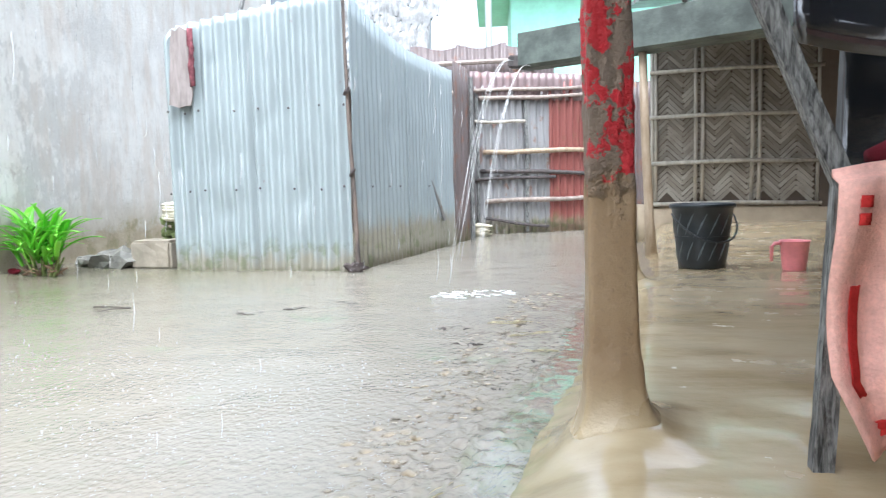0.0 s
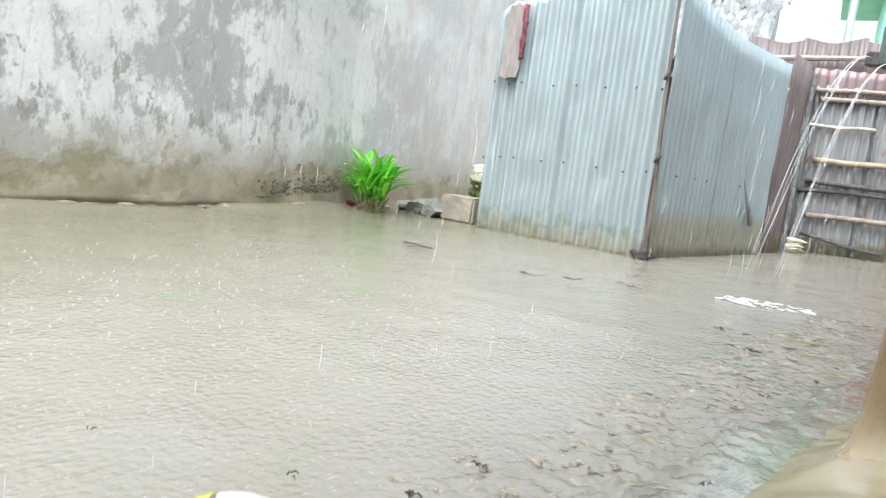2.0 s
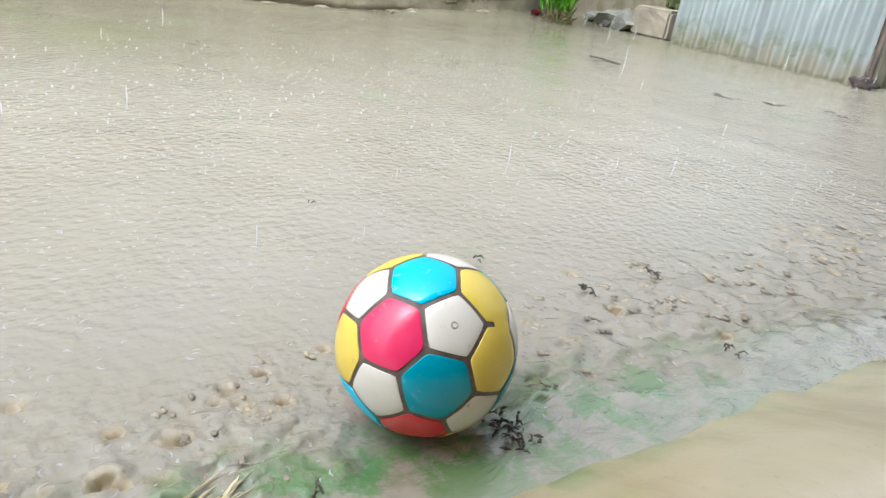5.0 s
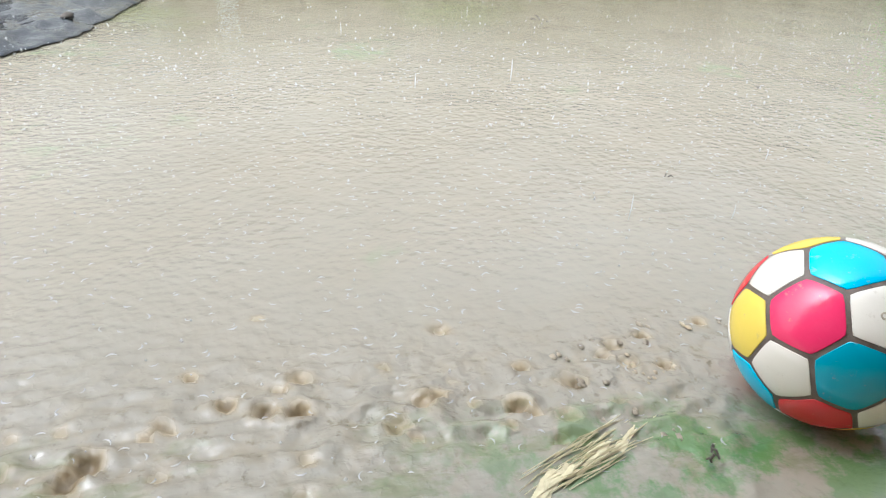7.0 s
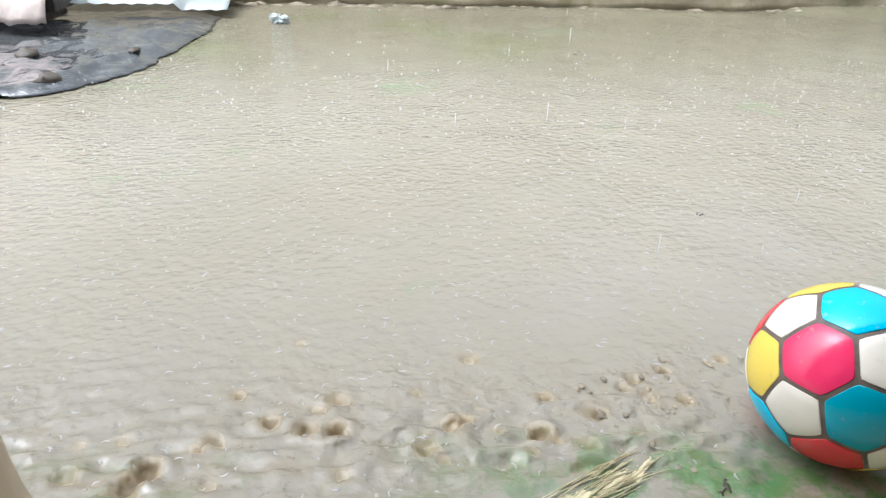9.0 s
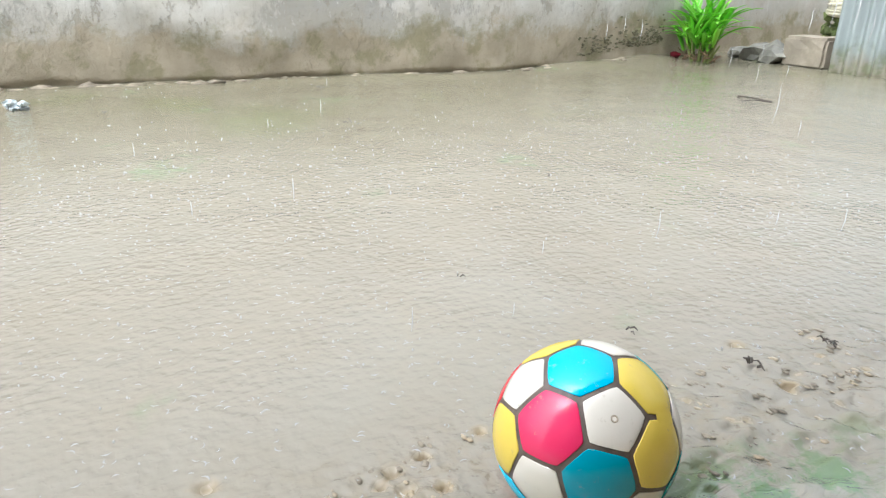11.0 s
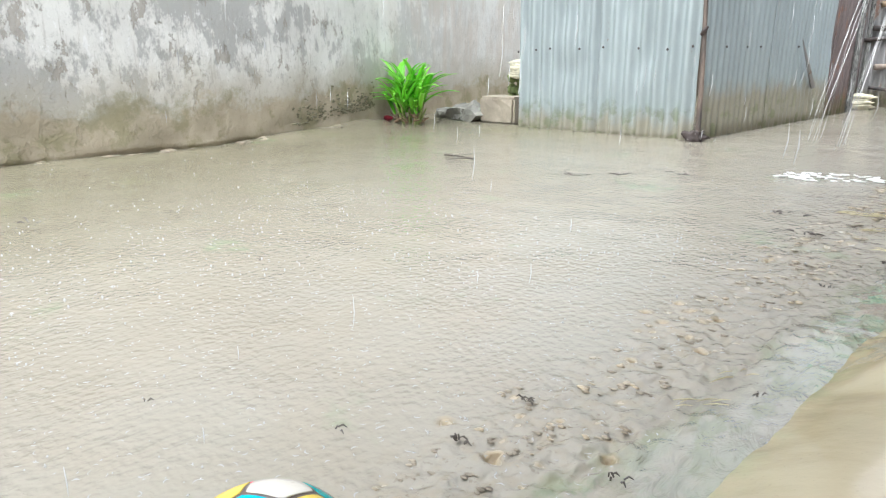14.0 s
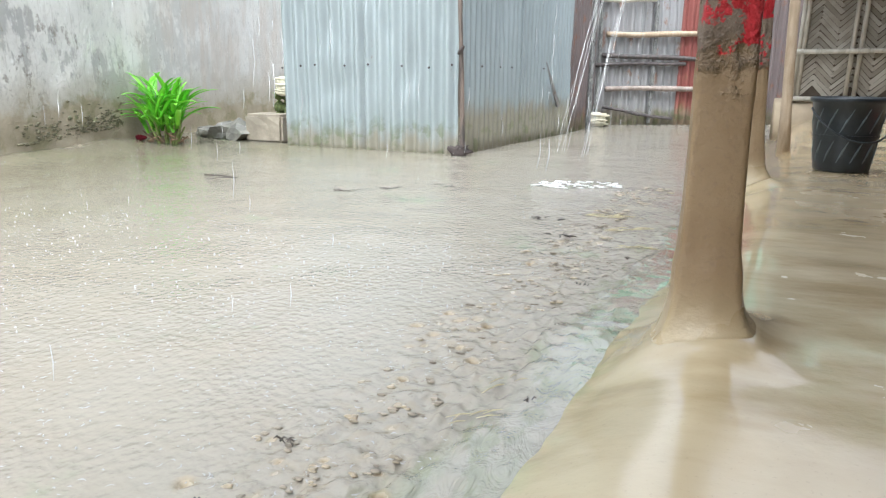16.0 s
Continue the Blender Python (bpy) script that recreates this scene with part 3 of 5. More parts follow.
def make_ground():
    xs = steps((-90, -10, 16), (-10, -3.6, 1.2), (-3.6, -0.3, 0.06), (-0.3, 0.2, 0.0125), (0.2, 0.62, 0.006), (0.62, 0.85, 0.0125), (0.85, 3, 0.3), (3, 10, 1.5), (10, 90, 16))
    ys = steps((-90, -10, 16), (-10, -1, 1.2), (-1, 0, 0.05), (0, 2.3, 0.007), (2.3, 3.4, 0.0125), (3.4, 6.5, 0.04), (6.5, 10, 0.1), (10, 90, 16))
    vs, mud, alg, pit, film = [], [], [], [], []
    rnd = random.Random(61)
    craters = [(0.358, 0.545, 0.010, 1.0), (0.386, 0.616, 0.011, 1.0), (0.413, 0.427, 0.013, 1.0), (0.418, 0.835, 0.011, 1.0), (0.386, 0.757, 0.009, 0.9), (0.364, 0.858, 0.008, 1.0),
               (0.359, 0.958, 0.007, 1.0), (0.335, 1.021, 0.008, 1.0), (0.39, 1.02, 0.009, 0.9), (0.211, 0.577, 0.006, 0.8), (0.377, 0.487, 0.008, 0.8), (0.426, 0.704, 0.009, 0.9)]
    while len(craters) < 130:
        y = rnd.uniform(0.15, 3.3)
        x = drip_x(y) + rnd.gauss(0, 0.05)
        if math.hypot(x - 0.469, y - 1.147) > 0.12:
            craters.append((x, y, rnd.choice((0.004, 0.005, 0.006, 0.008, 0.011)), rnd.uniform(0.4, 1.0)))
    rows = {}
    for q in craters:
        for k in range(int(q[1] * 20) - 1, int(q[1] * 20) + 2):
            rows.setdefault(k, []).append(q)
    for y in ys:
        ex = edge_x(y)
        here = rows.get(int(y * 20), ())
        for x in xs:
            p = Vector((x, y, 0))
            z = 0.0025 * noise.noise(p * 6)
            line = math.exp(-((x - (drip_x(y) + 0.02 + 0.03 * noise.noise(Vector((0, y * 1.7, 5))))) / 0.12) ** 2) if y < 5.2 else 0.0
            near = math.exp(-((x - ex + 0.12) / 0.16) ** 2)
            if -1 < y < 5.2 and x > -0.4:
                cell = noise.noise(Vector((x * 19, y * 15, 2))) * 0.6 + noise.noise(Vector((x * 43, y * 38, 7))) * 0.5
                clear = min(1.0, (math.hypot(x - 0.469, y - 1.147) / 0.13) ** 2)
                z -= 0.006 * (1 - clear)
                z += clear * line * (0.0095 if y > 1.2 else 0.0045) * cell + clear * near * (1 - 0.8 * wetness(x - ex)) * 0.009 * noise.noise(Vector((x * 60, y * 30, 1)))
            bank = math.exp(-((x - wall_x(y)) / 0.22) ** 2) if -1.5 < y < 6 else 0
            z += bank * (0.02 + 0.03 * noise.noise(Vector((x * 3, y * 1.6, 9))) + 0.035 * math.exp(-((y - 4.3) / 0.7) ** 2))
            if x < wall_x(y) - 0.1 or x > ex + 0.25:
                z = -0.01
            brown = 0.0
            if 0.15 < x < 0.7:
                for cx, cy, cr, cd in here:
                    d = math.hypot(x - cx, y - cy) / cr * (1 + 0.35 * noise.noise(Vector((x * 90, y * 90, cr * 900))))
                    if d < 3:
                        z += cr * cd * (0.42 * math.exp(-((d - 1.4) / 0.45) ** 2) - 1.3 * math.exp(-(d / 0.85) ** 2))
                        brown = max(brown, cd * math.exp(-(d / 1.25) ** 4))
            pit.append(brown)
            film.append(wetness(x - ex + 0.012 + 0.05 * noise.noise(Vector((x * 9, y * 5, 8))) + 0.02 * noise.noise(Vector((x * 30, y * 14, 3)))) * max(0.12, min(1.0, (y - 0.95) / 0.4)) if y < 5 else 0.0)
            vs.append((x, y, z))
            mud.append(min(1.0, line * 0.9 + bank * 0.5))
            alg.append(max(0.0, 1 - abs(x - ex + 0.10) / 0.10) ** 0.6 if abs(x - ex + 0.10) < 0.10 and y < 5 else 0.0)
    w, h = len(xs), len(ys)
    faces = [(j * w + i, j * w + i + 1, (j + 1) * w + i + 1, (j + 1) * w + i) for j in range(h - 1) for i in range(w - 1)]
    me = bpy.data.meshes.new("ground")
    me.from_pydata(vs, [], faces)
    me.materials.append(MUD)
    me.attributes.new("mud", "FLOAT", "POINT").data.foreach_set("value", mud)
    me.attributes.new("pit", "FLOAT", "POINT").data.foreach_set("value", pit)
    me.attributes.new("film", "FLOAT", "POINT").data.foreach_set("value", film)
    me.attributes.new("algae", "FLOAT", "POINT").data.foreach_set("value", alg)
    me.polygons.foreach_set("use_smooth", [True] * len(me.polygons))
    tagged(new("ground", me), "flooded muddy yard of pale brown rainwater", "ground", kind="structure")


def floor_base(x, y):
    ex = edge_x(y)
    t = x - ex
    s = max(0.0, min(1.0, (t + 0.158) / 0.34))
    z = -0.035 + 0.105 * s * s * (3 - 2 * s)
    z += 0.012 * max(0.0, min(1.0, (t - 0.2) / 1.0))
    g = max(0.0, min(1.0, (y - 5.0) / 2.2))
    z += 0.11 * g * g * (3 - 2 * g) * s
    z += 0.004 * noise.noise(Vector((x * 5, y * 5, 0))) + 0.006 * noise.noise(Vector((x * 1.6, y * 1.3, 4)))
    z += math.exp(-((t + 0.08) / 0.10) ** 2) * (0.010 * noise.noise(Vector((x * 11, y * 4, 2))) + 0.006 * noise.noise(Vector((x * 34, y * 15, 6))))
    return z


def floor_z(x, y):
    """The floor with the mud drawn up round the foot of each post."""
    z = floor_base(x, y)
    for (px, py), half in zip(POSTS[:3], (0.042, 0.0395, 0.034)):
        r = (abs(x - px) ** 4 + abs(y - py) ** 4) ** 0.25 - half
        if r < 0.14:
            z += max(0.0, min(0.030, 0.0023 / (max(0.0, r) + 0.0015) - 0.016))
    return z


def make_floor():
    xs = steps((0.3, 1.5, 0.0125), (1.5, 3.4, 0.06))
    ys = steps((-3.0, 0.0, 0.08), (0.0, 3.0, 0.0125), (3.0, 6.2, 0.025), (6.2, 7.5, 0.08))
    vs, alg, wet = [], [], []
    for y in ys:
        for u in xs:
            x = u + 0.117 * (y - 1.15)
            vs.append((x, y, floor_z(x, y)))
            t = x - edge_x(y)
            wet.append(max(0.0, min(1.0, (0.26 + 0.05 * noise.noise(Vector((x * 6, y * 6, 1))) - t) / 0.24)))
            alg.append(max(0.0, 1 - abs(t + 0.085) / 0.10) ** 0.6 if abs(t + 0.085) < 0.10 and y < 5 else 0.0)
    w, h = len(xs), len(ys)
    faces = [(j * w + i, j * w + i + 1, (j + 1) * w + i + 1, (j + 1) * w + i) for j in range(h - 1) for i in range(w - 1)]
    me = bpy.data.meshes.new("floor")
    me.from_pydata(vs, [], faces)
    me.materials.append(FLOOR)
    me.attributes.new("wet", "FLOAT", "POINT").data.foreach_set("value", wet)
    me.attributes.new("algae", "FLOAT", "POINT").data.foreach_set("value", alg)
    me.polygons.foreach_set("use_smooth", [True] * len(me.polygons))
    tagged(new("floor", me), "smooth wet mud veranda floor with green algae edge", "floor", kind="structure")


make_ground()
make_floor()


# ---- walls of the yard ----
def make_wall():
    ys = steps((-9.0, -1, 0.5), (-1, 5.6, 0.05), (5.6, 9.6, 0.25))
    zs = steps((-0.1, 0.12, 0.0125), (0.12, 0.7, 0.04), (0.7, 3.3, 0.2))
    front, back = [], []
    for z in zs:
        for y in ys:
            o = 0.012 * noise.noise(Vector((y * 1.2, z * 1.4, 2))) + 0.006 * noise.noise(Vector((y * 6, z * 6, 5)))
            o += 0.02 * max(0.0, 1 - z / 0.25) * noise.noise(Vector((y * 3, z * 5, 8)))
            o -= 0.022 * max(0.0, min(1.0, (0.040 + 0.02 * noise.noise(Vector((y * 2.5, 0, 4))) - z) / 0.03)) * (y < 4.2)
            if 0.9 < y < 1.7 and z < 0.5:
                o += 0.02 * max(0.0, 1 - abs(z - 0.42 + (y - 0.95) * 0.35) / 0.12)
            front.append((wall_x(y) + o, y, z))
            back.append((wall_x(y) - 0.25, y, z))
    solo("wall_west", slab_from(front, back, len(ys), len(zs)), PLASTER, "tall plaster wall, whitewashed, stained grey with mould", "wall", "structure", smooth=True)


make_wall()


def lerp_at(points):
    def f(s):
        for (a, u), (b, v) in zip(points, points[1:]):
            if s <= b:
                return u + (v - u) * (s - a) / (b - a)
        return points[-1][1]
    return f


def nail(bm, p, r=0.009):
    made = bmesh.ops.create_icosphere(bm, subdivisions=1, radius=r, matrix=Matrix.Translation(p) @ Matrix.Diagonal((1, 0.7, 1, 1)))


def make_tin_enclosure():
    fence = root("tin_fence", "corner enclosure of upright grey corrugated zinc sheets", "fence", pose(-0.68, 5.2, 0))
    inv = fence.matrix_world.inverted()

    def add(name, bm, material, label="", smooth=False, under=None):
        bm.transform(inv)
        return part(name, bm, material, under or fence, label, smooth)

    low = lambda k: (lambda s: -0.03 + 0.014 * noise.noise(Vector((s * 9, k, 0))))
    rag = lambda k, f: (lambda s: f(s) + 0.008 * noise.noise(Vector((s * 23, k, 3))))
    left = add("zinc_sheet", corrugated((-2.085, 5.262), (-1.36, 5.232), rag(1, lerp_at([(0, 1.60), (0.06, 1.72), (0.2, 1.745), (0.725, 1.80)])), low(1), 0.100, 0.021, 34, 0.007, 1), ZINC, smooth=True)
    right = add("zinc_sheet", corrugated((-1.40, 5.222), (-0.70, 5.19), rag(2, lerp_at([(0, 1.79), (0.35, 1.83), (0.7, 1.84)])), low(2), 0.100, 0.021, 34, 0.008, 2), ZINC, smooth=True)
    side = add("zinc_sheet", corrugated((-0.675, 5.19), (-0.55, 6.20), rag(3, lerp_at([(0, 1.84), (0.3, 1.765), (0.62, 1.70), (1.02, 1.65)])), low(3), 0.076, 0.008, 14, 0.006, 3), ZINC_FLAT, smooth=True)
    add("zinc_sheet", corrugated((-0.555, 6.16), (-0.415, 7.35), rag(4, lerp_at([(0, 1.65), (1.2, 1.665)])), low(4), 0.076, 0.008, 14, 0.006, 4), ZINC_FLAT, smooth=True)
    bm = tube(bmesh.new(), [(-0.655, 5.172, -0.02), (-0.668, 5.168, 0.5), (-0.69, 5.17, 1.0), (-0.70, 5.175, 1.5), (-0.705, 5.18, 1.86)], [0.017, 0.014, 0.013, 0.012, 0.011], 7, 0.15, 3)
    add("corner_strip", bm, CORNER, "dark rusty corner strip")
    bm = blob(bmesh.new(), (0.062, 0.034, 0.046), Matrix.Translation((-0.67, 5.15, 0.02)), 3, 1.2, 3, 2.4)
    add("bent_foot", bm, IRON, "black crumpled foot of the corner", True)
    for k, (x, z) in enumerate([(-0.668, 0.66), (-0.69, 1.19)]):
        bm = tube(bmesh.new(), [(x - 0.02, 5.15, z - 0.02), (x, 5.145, z), (x + 0.018, 5.15, z + 0.03)], [0.008, 0.016, 0.008], 6, 0.2, k)
        add("wire_tie", bm, IRON, "twisted wire tie")
    for k, z in enumerate((0.565, 1.125)):
        for x in (-2.07, -1.93, -1.80, -1.53, -1.37, -1.12, -0.89, -0.74):
            bm = bmesh.new()
            nail(bm, (x + 0.02 * math.sin(9 * x + k), 5.2 - 0.024 * (x + 0.7) / 1.4 - 0.008, z + 0.012 * math.sin(31 * x + 2 * k)))
            add("nail", bm, IRON, under=left if x < -1.38 else right)
    for y in (5.45, 5.75, 5.95, 6.6):
        bm = bmesh.new()
        nail(bm, (-0.672 + 0.122 * (y - 5.19) + 0.012, y, 0.57), 0.008)
        add("nail", bm, IRON, under=side)
    # torn strip bent out of the side sheet
    bm = bmesh.new()
    f = [(-0.455 + 0.02 * t, 6.55 + 0.4 * t, 0.62 - 0.36 * t) for t in (0, 0.5, 1)]
    tube(bm, f, [0.004, 0.014, 0.02], 4)
    add("torn_strip", bm, ZINC_OLD, "dark torn strip of zinc")


def make_fence_board():
    board = root("fence_board", "peeling brown board hung with a faded maroon rag", "board", pose(-1.93, 5.2, 1.4))
    front, back = [], []
    for j in range(8):
        for i in range(5):
            x = -0.085 + 0.04 * i + 0.026 * noise.noise(Vector((j * 0.7 + 0.3, i * 0.4, 1))) + 0.035 * j / 7
            z = -0.235 + 0.075 * j + 0.05 * noise.noise(Vector((i * 0.9 + 0.4, j * 0.3, 5)))
            front.append((x, -0.012 - 0.006 * math.sin(i), z))
            back.append((x, 0.004, z))
    part("panel", slab_from(front, back, 5, 8), BOARD, board)
    f, b = [], []
    for j in range(12):
        for i in range(4):
            q = 0.014 * noise.noise(Vector((j * 0.9, i, 2)))
            f.append((0.085 + 0.013 * i + q, -0.022 - 0.008 * math.sin(i * 2 + j), 0.29 - 0.036 * j + q))
            b.append((0.085 + 0.013 * i + q, -0.012, 0.29 - 0.036 * j + q))
    bm = slab_from(f, b, 4, 12)
    part("rag", bm, RAG, board, "torn faded maroon rag", True)


make_tin_enclosure()
make_fence_board()


def make_gate():
    ang = math.degrees(math.atan2(0.69, 1.27))
    gate = root("tin_gate", "patched corrugated tin gate, grey and rusty red, with bamboo bars", "gate", pose(-0.42, 8.58, 0, 0, 0, ang))
    low = lambda k: (lambda s: -0.03 + 0.02 * noise.noise(Vector((s * 7, k, 1))))
    up = lambda z, k: (lambda s: z + 0.02 * noise.noise(Vector((s * 11, k, 2))))
    part("tin_sheet", corrugated((0, 0), (0.52, 0), up(1.70, 1), low(1), 0.09, 0.019, 10, 0.012, 11), ZINC_OLD, gate, smooth=True)
    part("tin_sheet", corrugated((0.48, 0.012), (0.98, 0.012), up(1.72, 2), low(2), 0.09, 0.019, 10, 0.012, 12), ZINC_OLD, gate, smooth=True)
    part("tin_sheet", corrugated((0.94, -0.006), (1.50, -0.006), up(1.80, 3), low(3), 0.09, 0.019, 10, 0.012, 13), ZINC_RED, gate, "rusty red corrugated sheet", True)
    part("tin_sheet", corrugated((-0.04, -0.02), (1.5, -0.02), up(1.86, 6), lambda s: 1.55, 0.09, 0.011, 5, 0.012, 15), ZINC_PINK, gate, "faded pinkish capping sheet", True)
    part("tin_sheet", corrugated((1.46, 0.01), (2.9, 0.01), up(1.80, 7), low(5), 0.09, 0.019, 10, 0.012, 16), ZINC_BROWN, gate, "rusty brown sheet beside the gate", True)
    bars = [("bar", 0.0, 1.5, 1.64, 1.71, 0.022, PINKWOOD), ("bar", 0.06, 1.5, 1.55, 1.62, 0.024, PINKWOOD), ("bar", 0.0, 0.62, 1.29, 1.30, 0.02, BAMBOO_GREY),
            ("bar", 0.1, 1.5, 0.95, 0.97, 0.03, BAMBOO), ("bar", 0.06, 1.5, 0.74, 0.69, 0.026, DARKWOOD), ("bar", 0.0, 1.0, 0.64, 0.66, 0.02, DARKWOOD),
            ("bar", 0.12, 1.5, 0.385, 0.40, 0.028, PINKWOOD), ("bar", 0.1, 0.9, 0.19, 0.06, 0.018, DARKWOOD)]
    for k, (name, a, b, z0, z1, r, m) in enumerate(bars):
        pts = [(a + (b - a) * t, -0.045 + 0.004 * math.sin(5 * t + k), z0 + (z1 - z0) * t + 0.008 * math.sin(7 * t + k)) for t in (0, 0.25, 0.5, 0.75, 1)]
        part(name, tube(bmesh.new(), pts, [r, r * 0.92, r, r * 0.9, r * 0.96], 8, 0.08, k), m, gate, smooth=True)
    for k, x in enumerate((0.03, 0.64)):
        part("upright", tube(bmesh.new(), [(x, -0.025, 0.02), (x + 0.01, -0.028, 0.8), (x, -0.025, 1.6)], 0.02, 7, 0.1, k), GREYWOOD, gate)


def make_brown_fence():
    f = root("rusty_fence", "leaning brown rusted sheet of tin beside the gate", "fence", pose(-0.41, 7.36, 0), "old tin fences")
    b = lambda s: -0.02
    part("tin_sheet", corrugated((0, 0.0), (0.03, 0.62), lambda s: 1.78, b, 0.09, 0.010, 8, 0.02, 21), ZINC_BROWN, f, smooth=True)
    part("tin_sheet", corrugated((0.03, 0.58), (-0.01, 1.22), lambda s: 1.74, b, 0.09, 0.010, 8, 0.02, 22), ZINC_BROWN, f, smooth=True)
    part("post", tube(bmesh.new(), [(0.06, 0.62, -0.02), (0.07, 0.62, 1.7)], 0.025, 7, 0.1, 2), GREYWOOD, f)
    g = root("rusty_fence", "tall old brown tin fence with two wooden rails", "fence", pose(-1.9, 9.2, 0), "old tin fences")
    for k in range(4):
        part("tin_sheet", corrugated((0.58 * k, 0.06 * k), (0.58 * k + 0.62, 0.06 * k + 0.06), lambda s: 2.30 + 0.03 * math.sin(9 * s + k), b, 0.09, 0.010, 8, 0.02, 30 + k), ZINC_BROWN, g, smooth=True)
    for z in (1.72, 2.08):
        part("rail", tube(bmesh.new(), [(0.8, -0.02, z), (1.6, 0.06, z + 0.01), (2.2, 0.12, z)], 0.03, 7, 0.1, 5), PINKWOOD, g)


make_gate()
make_brown_fence()


# ---- distance beyond the fence ----
def make_green_house():
    h = root("green_house", "mint green painted house with a flat overhanging roof", "house", pose(-1.4, 14.5, 0, 0, 0, 8))
    part("wall", box(bmesh.new(), (5.0, 3.0, 4.5), Matrix.Translation((3.3, 1.5, 2.25)), 0.01), MINT, h)
    part("roof", box(bmesh.new(), (6.2, 4.2, 0.14), Matrix.Translation((3.2, 1.4, 4.62)), 0.02), MINT, h, "mint green roof slab")


def make_poles():
    for x, y, z in ((-0.42, 9.9, 4.6), (-1.35, 10.4, 4.4)):
        bm = tube(bmesh.new(), [(0, 0, -0.1), (0.01, 0, z * 0.5), (0.02, 0, z)], [0.05, 0.045, 0.04], 10)
        solo("pole", bm, STEEL, "thin grey steel pole behind the fence", "pole", group="poles behind the fence", smooth=True, at=pose(x, y, 0))


def make_thatch():
    rnd = random.Random(5)
    t = root("shed_roof", "hazy grey thatched shed roof behind the zinc fence", "shed", pose(-2.0, 9.5, 0))
    bm = bmesh.new()
    for k in range(320):
        x, u = rnd.uniform(-1.5, 0.8), rnd.random()
        z = 2.2 + 1.2 * u
        p = Vector((x + rnd.uniform(-0.1, 0.1), 0.9 * u, z))
        tube(bm, [p, p + Vector((rnd.uniform(-0.1, 0.1), -0.22, -0.30 + rnd.uniform(-0.1, 0.05)))], [0.05, 0.02], 4, 0.3, k)
    part("thatch", bm, THATCH, t)
    part("wall", box(bmesh.new(), (2.2, 0.1, 2.4), Matrix.Translation((-0.4, 0.3, 1.2))), DARKWALL, t)


def make_fence_back_things():
    bm = tube(bmesh.new(), [(-3.05, 7.6, 0.0), (-2.92, 7.6, 1.4), (-2.76, 7.6, 2.36), (-2.58, 7.6, 2.95)], [0.03, 0.028, 0.025, 0.022], 8, 0.06, 3)
    solo("leaning_pole", bm, GREYWOOD, "dark weathered pole leaning behind the zinc fence", "pole", smooth=True)
    solo("pillar", box(bmesh.new(), (0.47, 0.34, 3.4), Matrix.Translation((-2.50, 8.5, 1.7)), 0.012), SLATE, "plain blue-grey pillar behind the zinc fence", "pillar")


make_green_house()
make_fence_back_things()
make_poles()
make_thatch()


# ---- veranda: posts, roof, hut ----
def make_square_post(x, y, z1, half, seed, label, lean=0.0, material=POST):
    bm = bmesh.new()
    n, rows, pts = 64, 150, []
    foot = [floor_base(x + 0.1 * math.cos(a), y + 0.1 * math.sin(a)) for a in (2 * math.pi * (k + 0.5) / n + radians(6) for k in range(n))]
    for j in range(rows):
        z = -0.03 + (z1 + 0.03) * (j / (rows - 1)) ** 2.6
        for k in range(n):
            a = 2 * math.pi * (k + 0.5) / n
            c, s = math.cos(a), math.sin(a)
            q = half / (abs(c) ** 22 + abs(s) ** 22) ** (1 / 22)
            p = Vector((c * 3, s * 3, z * 7)) + Vector((seed * 5, 0, 0))
            crumble = max(0.0, min(1.0, (z - 0.42) / 0.15))
            q += (0.0012 + 0.005 * crumble) * noise.noise(p) + 0.0045 * crumble * noise.noise(p * 5)
            q += min(0.05, 0.0023 / (max(0.0, z - foot[k]) + 0.016) - 0.0015)
            q += 0.003 * math.exp(-((z - 0.19) / 0.025) ** 2)
            pts.append((q * c + lean * z, q * s, z))
    sheet_faces(bm, pts, n, rows, closed=True)
    solo("post", bm, material, label, "post", group="veranda posts", smooth=True, at=pose(x, y, 0, 0, 0, 6))


make_square_post(POSTS[0][0], POSTS[0][1], 2.4, 0.042, 1, "square veranda post of muddy brown wood, colour lightened for skylight", material=PALEPOST)
make_square_post(POSTS[1][0], POSTS[1][1], 2.43, 0.0395, 2, "square veranda post, mud-plastered below, flaking red paint above", -0.012)
make_square_post(POSTS[2][0], POSTS[2][1], 2.44, 0.034, 3, "square red-painted veranda post with muddy flared foot", -0.035)
x3, y3 = POSTS[3]
bm = tube(bmesh.new(), [(0.06, 0, 0.02), (0.045, 0, 0.3), (0.02, 0, 0.8), (0.0, 0, 1.42)], [0.042, 0.031, 0.029, 0.027], 14, 0.04, 4)
solo("post", bm, BAMBOO, "round pale bamboo post muddy at the foot", "post", group="veranda posts", smooth=True, at=pose(x3, y3, 0))


